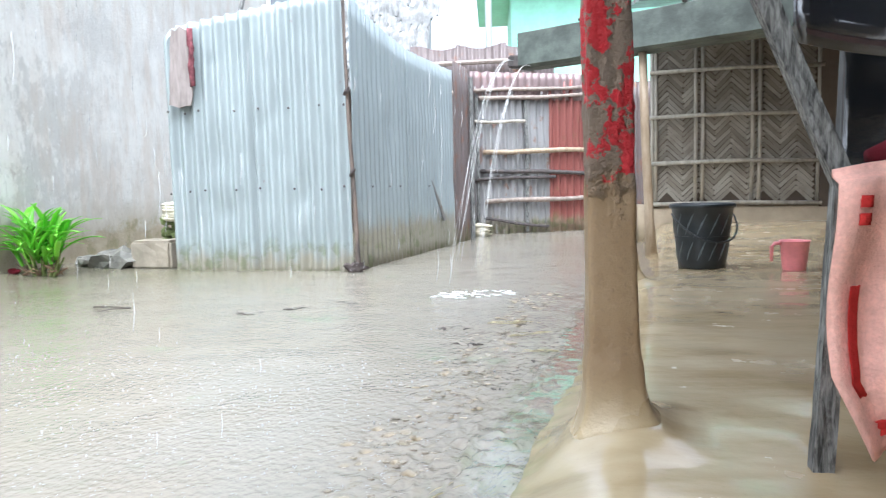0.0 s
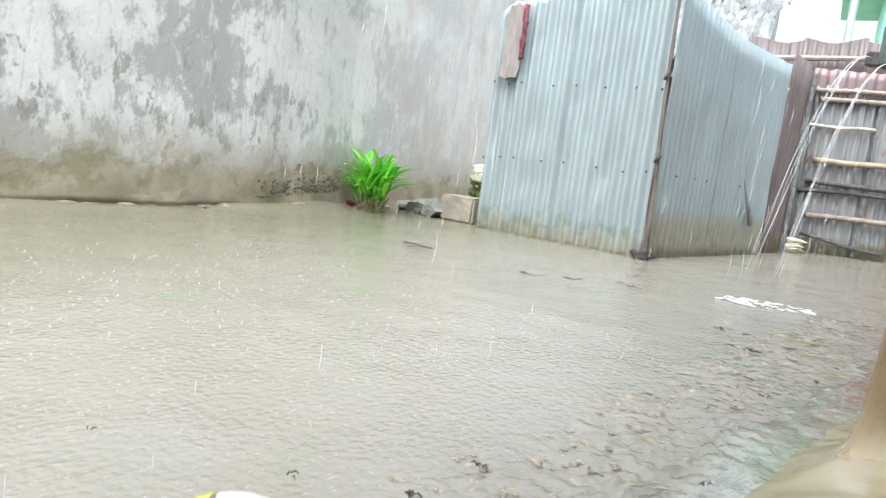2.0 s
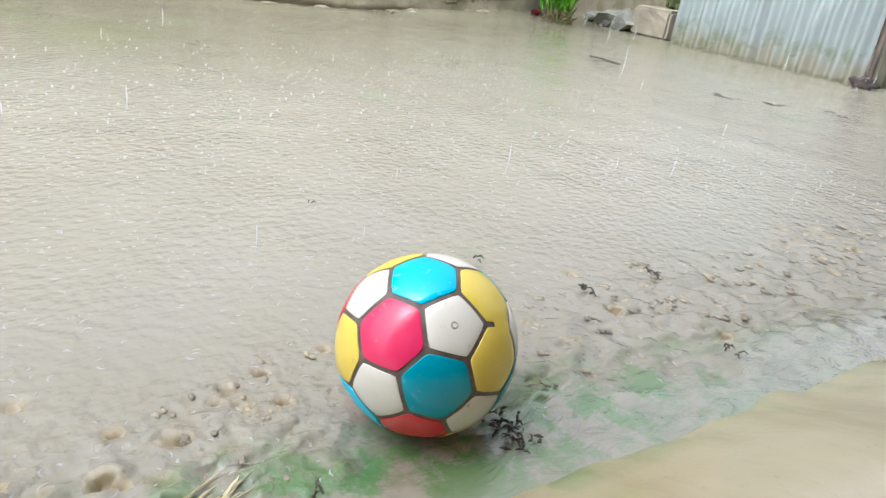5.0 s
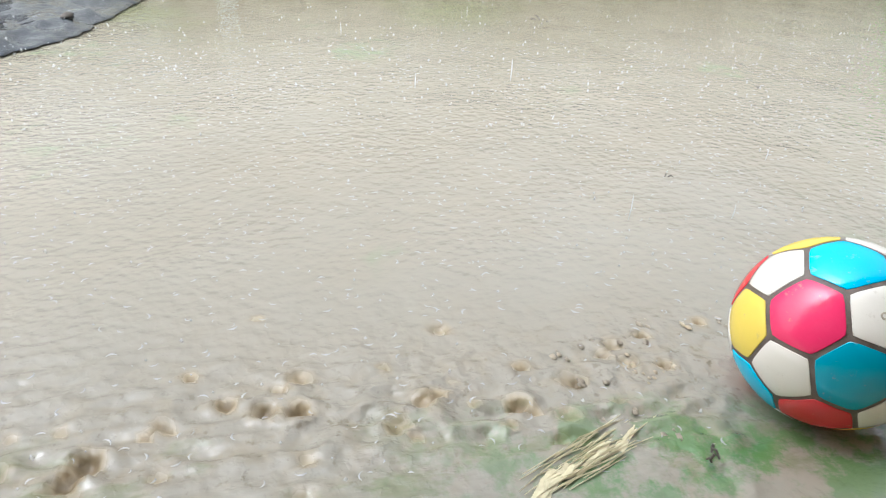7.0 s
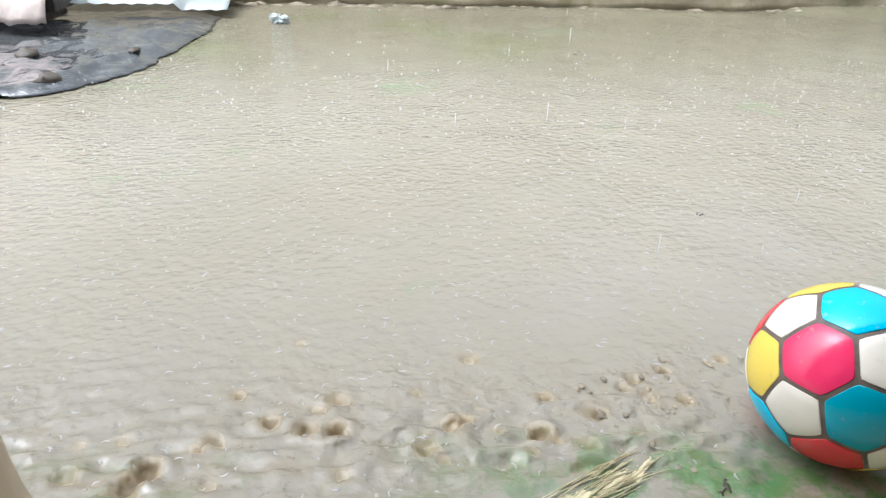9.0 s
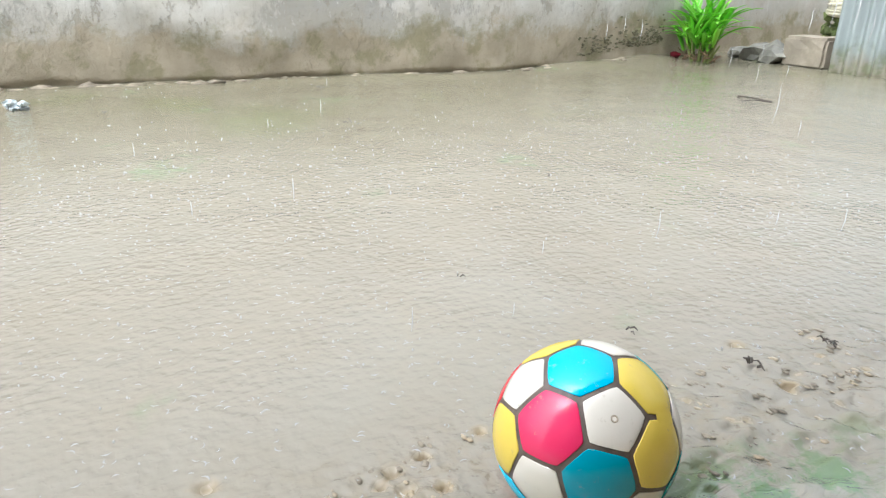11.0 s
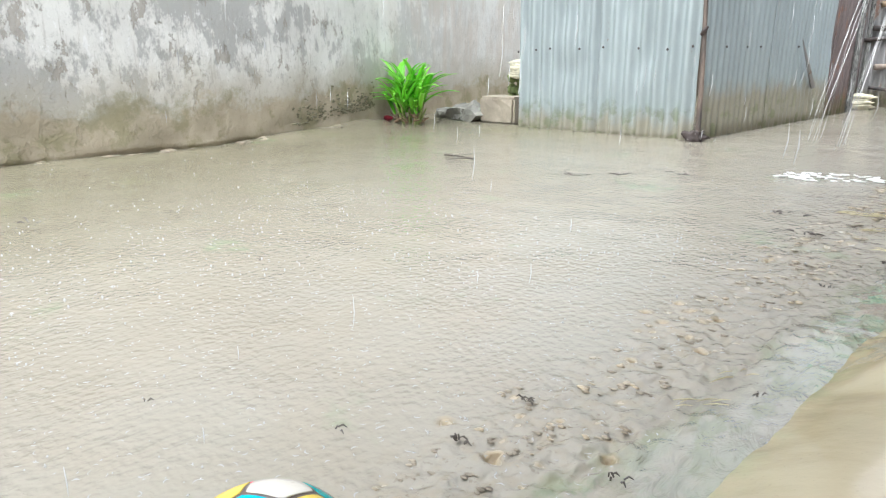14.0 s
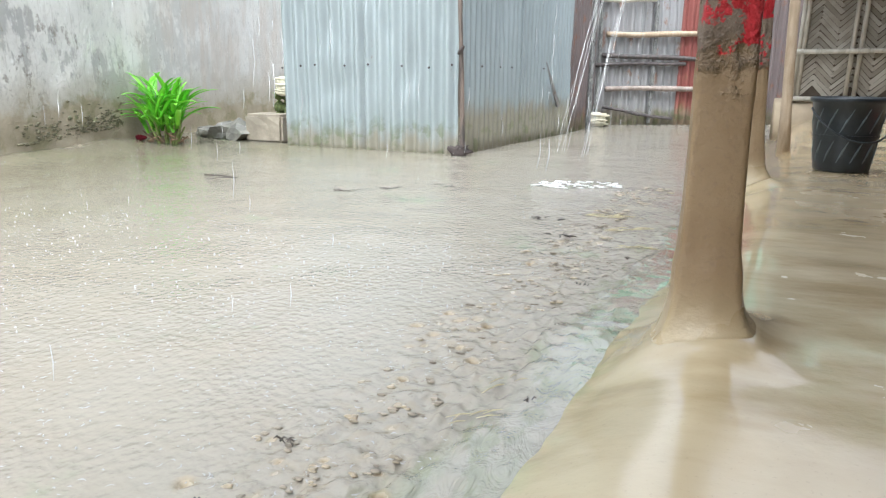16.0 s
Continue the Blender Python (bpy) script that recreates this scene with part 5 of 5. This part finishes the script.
def make_wall_foot_things():
    bm = bmesh.new()
    blob(bm, (0.05, 0.03, 0.022), Matrix.Translation((-3.02, 4.78, 0.05)), 2, 0.5, 2)
    solo("scrap", bm, CLOTH_RED, "crumpled dark red wrapper at the plant's foot", "rubbish", smooth=True)
    bm = box(bmesh.new(), (0.36, 0.3, 0.22), Matrix(), 0.02)
    bmesh.ops.subdivide_edges(bm, edges=bm.edges[:], cuts=2, use_grid_fill=True)
    for v in bm.verts:
        v.co += Vector([0.012 * noise.noise(v.co * 9 + Vector((i * 5, 0, 0))) for i in range(3)])
    solo("concrete_block", bm, CONCRETE, "mud-stained concrete block against the zinc fence", "block", smooth=False, at=pose(-2.36, 5.50, 0.098, 0, 0, -3))
    for k, (x, y, s) in enumerate(((-2.66, 5.44, 0.125), (-2.82, 5.48, 0.11), (-2.96, 5.44, 0.085))):
        bm = blob(bmesh.new(), (s * 1.3, s, s * 0.75), Matrix.Translation((0, 0, s * 0.45)), 2, 0.7, k + 1, 2.2)
        solo("stone", bm, STONE, "wet dark mossy stone at the wall's foot", "stone", group="stones by the wall", at=pose(x, y, 0, 0, 0, 40 * k))
    rnd = random.Random(3)
    bm = bmesh.new()
    for k in range(26):
        blob(bm, (0.05, 0.04, 0.05), Matrix.Translation((-2.50 + rnd.uniform(-0.06, 0.16), 5.80 + rnd.uniform(-0.05, 0.05), 0.03 + rnd.random() * 0.36)), 1, 0.6, k)
    solo("moss_clump", bm, MOSS, "mossy stump behind the concrete block", "moss")
    bm = bmesh.new()
    for k in range(6):
        blob(bm, (0.11, 0.06, 0.026), Matrix.Translation((-2.40, 5.74, 0.36 + 0.022 * k)), 2, 0.35, k)
    solo("sack", bm, SACK, "pale folded sack resting behind the zinc fence", "sack", smooth=True)
    bm = bmesh.new()
    for k in range(9):
        blob(bm, (0.14, 0.10, 0.022), Matrix.Translation((0.02 * math.sin(k * 2), 0.02 * math.cos(k), 0.014 + 0.014 * k)), 2, 0.4, k)
    solo("sack_heap", bm, SACK, "flattened yellowish sacks at the foot of the gate", "sack", smooth=True, at=pose(-0.36, 8.36, 0.0))


make_plant()
make_wall_foot_things()


# ---- tarpaulin corner ----
def make_tarp():
    cols, rows = 150, 170
    front, back = [], []
    for j in range(rows):
        v = j / (rows - 1)
        for i in range(cols):
            u = i / (cols - 1)
            x = -1.10 - 1.75 * u
            edge = -0.23 + 0.27 * min(1, u / 0.2) ** 0.6 + 0.12 * max(0.0, min(1.0, (u - 0.2) / 0.45)) - 0.1 * max(0.0, u - 0.9) / 0.1
            edge += 0.02 * noise.noise(Vector((u * 14, 0, 3))) + 0.012 * noise.noise(Vector((u * 40, 0, 6)))
            y = edge - 2.6 * v
            near = min(1.0, v * 26)
            z = 0.006 + 0.03 * near * (0.6 + noise.noise(Vector((x * 3.2, y * 3.2, 1)))) + 0.026 * near * noise.noise(Vector((x * 7, y * 11, 4))) + 0.012 * near * abs(noise.noise(Vector((x * 15, y * 19, 7))))
            z += 0.05 * max(0.0, v - 0.12) * (1 + noise.noise(Vector((x * 2, y * 2, 9)))) + 0.016 * near * abs(noise.noise(Vector((x * 5, y * 16, 2))))
            if v < 0.30:
                fold = 1 - abs(2 * noise.noise(Vector((x * 2.6 + 3 * y, y * 9, 12))))
                z += 0.024 * near * max(0.0, fold) ** 5 * (1 - v / 0.30)
            z = 0.006 + (z - 0.006) * 0.62
            if x < -2.35:
                z *= max(0.3, 1 - (-2.35 - x) / 0.3)
            front.append((x, y, max(0.004, z)))
            back.append((x, y, max(0.004, z) - 0.003))
    solo("tarpaulin", slab_from(front, back, cols, rows), TARP, "crumpled wet black plastic tarpaulin spread on the mud", "tarpaulin", smooth=True)
    for k, (x, y, s) in enumerate(((-1.22, -0.17, 0.03), (-1.62, -0.36, 0.035), (-1.66, -0.02, 0.02))):
        bm = blob(bmesh.new(), (s * 1.5, s, s * 0.55), Matrix(), 2, 0.6, k)
        solo("mud_clod", bm, TWIG, "small black clod holding down the tarpaulin", "clod", group="clods on the tarpaulin", smooth=True, at=pose(x, y, 0.03))
    t = root("tin_offcut", "pale corrugated tin sheet lying along the wall", "tin sheet", pose(-2.64, -0.06, 0.012))
    front, back = [], []
    for j in range(4):
        for i in range(90):
            y = 0.26 - 2.4 * i / 89
            x = -0.50 * j / 3 + (0.03 if y < 0.02 else 0)
            z = 0.03 + 0.07 * j / 3 + 0.0045 * math.sin(y * 2 * math.pi / 0.076) + (0.03 if y < 0.02 else 0)
            front.append((x, y, z))
            back.append((x, y, z - 0.002))
    part("tin_sheet", slab_from(front, back, 90, 4), ZINC_LYING, t, smooth=True)
    f, b = [], []
    for j in range(14):
        for i in range(60):
            y = -0.40 - 1.0 * i / 59
            low = 0.075 + 0.03 * noise.noise(Vector((i * 0.31, 0, 2))) + 0.022 * noise.noise(Vector((i * 1.7, 5, 1)))
            z = low + (0.42 - low) * j / 13
            x = -1.97 - 0.35 * (j / 13) ** 1.5 + 0.03 * noise.noise(Vector((y * 7, z * 4, 3)))
            f.append((x, y, z))
            b.append((x - 0.008, y, z))
    solo("sacking", slab_from(f, b, 60, 14), CLOTH_PINK, "frayed faded pink sacking draped over the tarpaulin", "sacking", smooth=True)
    bm = box(bmesh.new(), (0.36, 1.0, 0.32), Matrix.Translation((-2.54, -1.0, 0.18)), 0.04)
    solo("crate", bm, DARKWOOD, "low dark crate under the sacking", "crate")
    bm = bmesh.new()
    for k in range(7):
        blob(bm, (0.022, 0.018, 0.012), Matrix.Translation((0.02 * math.sin(k * 2.2), 0.03 * math.cos(k * 1.7), 0.008 + 0.0045 * k)), 2, 1.2, k + 5, 3)
    solo("plastic_scrap", bm, RUBBISH_WHITE, "crumpled white plastic scrap on the wet mud", "rubbish", at=pose(-2.5, 0.45, 0))


make_tarp()


# ---- litter on the mud ----
def twig(name_label, pts, r, seed, material=TWIG):
    p0 = Vector(pts[0])
    bm = tube(bmesh.new(), [Vector(p) - p0 for p in pts], [r] + [r * 0.85] * (len(pts) - 2) + [r * 0.5], 6, 0.25, seed)
    solo("twig", bm, material, name_label, "twig", group="twigs on the mud", at=pose(*p0))


def make_litter():
    rnd = random.Random(21)
    L = "thin wet black twig lying on the flooded mud"
    twig(L, [(-1.52, 3.72, 0.006), (-1.42, 3.70, 0.012), (-1.30, 3.70, 0.008)], 0.0045, 1)
    twig(L, [(-1.30, 3.70, 0.006), (-1.36, 3.64, 0.012), (-1.40, 3.60, 0.006)], 0.0035, 2)
    for k, (x, y, n) in enumerate(((-0.62, 3.58, 9), (-0.46, 3.72, 6), (-0.28, 3.90, 5), (-2.87, 3.13, 5), (-2.63, 1.84, 5), (-1.61, 1.64, 4), (-0.62, 1.89, 2), (-2.27, 0.77, 3), (0.37, 1.54, 9), (0.38, 1.70, 8), (0.585, 1.60, 6), (0.525, 0.985, 4), (0.570, 1.20, 5), (0.66, 1.95, 4), (-3.0, 3.45, 4), (0.62, 2.6, 6), (0.7, 2.9, 6), (0.35, 3.35, 6), (0.45, 3.1, 5), (0.2, 1.45, 3), (-0.1, 1.3, 2))):
        bm = bmesh.new()
        for q in range(n):
            s = 0.036 if y > 3 or x < -1 else 0.010
            p = Vector((rnd.uniform(-1, 1) * s * 1.4, rnd.uniform(-1, 1) * s * 0.6, rnd.uniform(0.003, 0.008)))
            d = Vector((rnd.uniform(-1, 1) * s * 1.3, rnd.uniform(-1, 1) * s * 0.7, rnd.uniform(-0.002, 0.006)))
            tube(bm, [p, p + d * 0.5 + Vector((0, 0, 0.004)), p + d], [0.0024 * s / 0.05 + 0.0008, 0.003 * s / 0.05 + 0.001, 0.0007], 5, 0.3, q)
        solo("debris", bm, TWIG, "small tangle of wet black twig bits on the mud", "debris", group="twig tangles", kind="stuff", at=pose(x, y, 0.002))
    bm = bmesh.new()
    for q in range(46):
        t = rnd.random()
        p = Vector((0.520 + 0.062 * t + rnd.gauss(0, 0.008), 1.212 - 0.006 * t + rnd.gauss(0, 0.012), rnd.uniform(0.001, 0.006)))
        d = Vector((rnd.uniform(-1, 1) * 0.010, rnd.uniform(-1, 1) * 0.010, rnd.uniform(-0.001, 0.003)))
        tube(bm, [p, p + d * 0.5 + Vector((0, 0, 0.002)), p + d], [0.0006, rnd.uniform(0.001, 0.0026), 0.0005], 5, 0.3, q)
    solo("debris", bm, TWIG, "clot of black rotted leaf bits beside the ball", "debris", group="twig tangles", kind="stuff")
    bm = bmesh.new()
    for q in range(260):
        y = 3.75 + 0.95 * rnd.random() ** 0.7
        z = 0.08 + 0.06 * (y - 3.75) + abs(rnd.gauss(0, 0.07))
        s = rnd.uniform(0.003, 0.009)
        blob(bm, (s * 0.4, s * 2.0, s), Matrix.Translation((wall_x(y) + 0.004, y, z)), 1, 1.2, q, 2.0)
    solo("wall_moss", bm, STALEMOSS, "brown-green moss growing on the wall beside the plant", "moss", kind="stuff", smooth=True)
    # straw and leaves in the algae strip
    for k, (x, y, a, n, s) in enumerate(((0.545, 3.50, 10, 22, 0.065), (0.64, 3.30, 30, 16, 0.07), (0.585, 1.86, 50, 6, 0.05), (0.60, 2.0, 60, 6, 0.04), (0.70, 3.05, 10, 12, 0.05))):
        bm = bmesh.new()
        for q in range(n):
            o = Vector((rnd.uniform(-1, 1) * s, rnd.uniform(-0.3, 0.3) * s, 0.003 + rnd.random() * 0.006))
            t = rnd.uniform(-0.35, 0.35)
            d = Vector((math.cos(t), math.sin(t), rnd.uniform(-0.05, 0.05))) * s * rnd.uniform(0.4, 0.9)
            tube(bm, [o - d * 0.5, o + Vector((0, 0, 0.002)), o + d * 0.5], [0.0006, 0.0013, 0.0005], 4, 0.2, q)
        solo("straw", bm, DULLSTRAW, "wisp of wet yellow straw on the muddy edge", "straw", group="wisps of straw", kind="stuff", at=pose(x, y, floor_z(x, y) if x > edge_x(y) - 0.06 else 0.0, 0, 0, a))
    bm = bmesh.new()
    for q in range(44):
        t, w = rnd.random(), rnd.uniform(-1, 1)
        p = Vector((0.534 - 0.040 * t + 0.016 * w, 0.80 + 0.09 * t + 0.012 * w, 0.0012 + 0.002 * rnd.random()))
        d = Vector((-0.020 + rnd.uniform(-0.006, 0.006), 0.05 + rnd.uniform(-0.008, 0.008), rnd.uniform(-0.002, 0.001))) * rnd.uniform(0.6, 1.5)
        tube(bm, [p, p + d * 0.5 + Vector((rnd.uniform(-0.004, 0.002), rnd.uniform(-0.003, 0.003), 0.001)), p + d], [0.0004, 0.0009, 0.0004], 4, 0.2, q)
    for q, (x, y) in enumerate(((0.516, 0.845), (0.500, 0.885), (0.488, 0.918), (0.528, 0.822))):
        blob(bm, (0.006, 0.020, 0.0016), Matrix.Translation((x, y, 0.0018)) @ Matrix.Rotation(radians(22 + 9 * q), 4, "Z"), 3, 1.1, q + 4, 2.6)
    solo("straw", bm, STRAW, "flattened wisp of pale wet straw beside the ball", "straw", group="wisps of straw", kind="stuff")
    # foam where the gutter water lands
    bm = bmesh.new()
    for k in range(58):
        u = rnd.uniform(-1, 1)
        blob(bm, (rnd.uniform(0.006, 0.03), rnd.uniform(0.005, 0.016), 0.004), Matrix.Translation((0.30 + 0.19 * u, 4.22 + rnd.uniform(-0.13, 0.13) * (1 - 0.4 * abs(u)) + 0.04 * u, 0.004)), 1, 0.6, k)
    tagged(solo("foam", bm, FOAM, "patch of white foam where gutter water lands", "foam", smooth=True), kind="stuff")


def make_mud_pellets():
    rnd = random.Random(31)
    pale, dark = bmesh.new(), bmesh.new()
    for k in range(260):
        y = 0.9 + 3.4 * rnd.random() ** 1.2
        x = drip_x(y) + 0.02 + rnd.gauss(0, 0.06)
        if math.hypot(x - 0.473, y - 1.138) < 0.13:
            continue
        a0, rr = rnd.uniform(0, 6.28), rnd.uniform(0.004, 0.013)
        bm = dark if rnd.random() < min(0.75, 0.2 + 0.35 * y) else pale
        for q in range(rnd.choice((1, 2, 3, 4, 5))):
            a, s = a0 + q * rnd.uniform(0.5, 1.1), rnd.uniform(0.0012, 0.0036) * (0.55 + 0.38 * y)
            blob(bm, (s * 1.8, s * 1.2, s * 0.4), Matrix.Translation((x + rr * math.cos(a), y + rr * math.sin(a), 0.001)), 2, 0.5, k + q * 9, 2.0)
    tagged(solo("mud_pellets", pale, MUDCRUMB, "brown mud crumbs thrown up along the drip line", "mud", smooth=True), kind="stuff")
    tagged(solo("mud_pellets", dark, WALLMUD, "dark wet mud crumbs along the drip line", "mud", smooth=True), kind="stuff")


def make_wall_foot_mud():
    rnd = random.Random(17)
    bm = bmesh.new()
    for k in range(150):
        y = rnd.uniform(-0.2, 4.6)
        s = rnd.uniform(0.008, 0.028) * (0.6 if y > 3.6 else 1.0)
        blob(bm, (s * 1.2, s * 2.2, s * 0.7), Matrix.Translation((wall_x(y) + rnd.uniform(0.0, 0.09), y, 0.012 + 0.03 * math.exp(-((y - 4.3) / 0.7) ** 2))), 1, 0.9, k, 2.0)
    tagged(solo("mud_clods", bm, WALLMUD, "crumbled wet mud along the foot of the wall", "mud", smooth=True), kind="stuff")


make_wall_foot_mud()


def make_splashes_and_glints():
    rnd = random.Random(77)
    vs, fs = [], []
    octa = [(1, 0, 0), (0, 1, 0), (-1, 0, 0), (0, -1, 0), (0, 0, 1), (0, 0, -1)]
    tri = [(0, 1, 4), (1, 2, 4), (2, 3, 4), (3, 0, 4), (1, 0, 5), (2, 1, 5), (3, 2, 5), (0, 3, 5)]
    for k in range(2800):
        y = rnd.uniform(-0.6, 7.5)
        x = rnd.uniform(-3.0, min(0.6, edge_x(y) - 0.12))
        if k % 2:
            y = rnd.uniform(-0.3, 2.8)
            x = rnd.uniform(-1.6, 0.5)
        if math.hypot(x - 0.473, y - 1.138) < 0.12:
            continue
        r = rnd.choice((0.0016, 0.0022, 0.0028, 0.004)) * (0.6 if math.hypot(x - 0.9, y - 0.8) < 1.6 else 0.85)
        z = abs(rnd.gauss(0.0, 0.02)) + 0.002
        b = len(vs)
        st = rnd.uniform(0.9, 1.8)
        vs += [(x + q[0] * r, y + q[1] * r, z + q[2] * r * st) for q in octa]
        fs += [tuple(b + i for i in t) for t in tri]
    # Flat pale crescents drawing the sky's glints on the ripples.
    for k in range(4200):
        y = rnd.uniform(0.0, 3.0)
        x = rnd.uniform(-1.3, min(0.58, edge_x(y) - 0.1))
        if math.hypot(x - 0.473, y - 1.138) < 0.12:
            continue
        a, L, w = rnd.uniform(0, 6.28), rnd.uniform(0.0025, 0.0075), rnd.uniform(0.0007, 0.0016)
        b = len(vs)
        for q in range(5):
            t = a + (q - 2) * 0.5
            g = w * (1 - abs(q - 2) / 2.4)
            for rr, hh in ((L - g, 0.0018), (L, 0.0018 + g), (L + g, 0.0018)):
                vs.append((x + rr * math.cos(t), y + rr * math.sin(t), hh))
        for q in range(4):
            i = b + 3 * q
            fs += [(i, i + 3, i + 4, i + 1), (i + 1, i + 4, i + 5, i + 2)]
    me = bpy.data.meshes.new("splash_and_glint_mesh")
    me.from_pydata(vs, [], fs)
    me.materials.append(DROP_GLINT)
    me.polygons.foreach_set("use_smooth", [True] * len(me.polygons))
    tagged(new("rain_splashes_and_glints", me), "fine splashing raindrops and pale ripple glints over the flooded yard", "rain", kind="stuff")


def make_rain():
    rnd = random.Random(99)
    bm = bmesh.new()
    for k in range(170):
        y = rnd.uniform(2.6, 7.0)
        x = rnd.uniform(-2.8, 0.3) if k % 3 else rnd.uniform(-0.9, 0.5)
        z, L = rnd.uniform(0.15, 1.9), rnd.uniform(0.05, 0.16)
        p = Vector((x, y, z))
        tube(bm, [p, p + Vector((0.02 * L, 0, -0.5 * L)), p + Vector((-0.06 * L, 0, -L))], [0.0006, 0.0022, 0.0006], 4)
    for k in range(16):
        p = Vector((rnd.uniform(-1.4, 0.2), rnd.uniform(0.7, 2.6), rnd.uniform(0.06, 0.3)))
        L = rnd.uniform(0.02, 0.05)
        tube(bm, [p, p + Vector((0.02 * L, 0, -0.5 * L)), p + Vector((-0.06 * L, 0, -L))], [0.0004, 0.0011, 0.0004], 4)
    tagged(solo("rain_streaks", bm, RAIN, "thin falling streaks of heavy rain", "rain", smooth=True), kind="stuff")


make_litter()
make_mud_pellets()
make_splashes_and_glints()
make_rain()
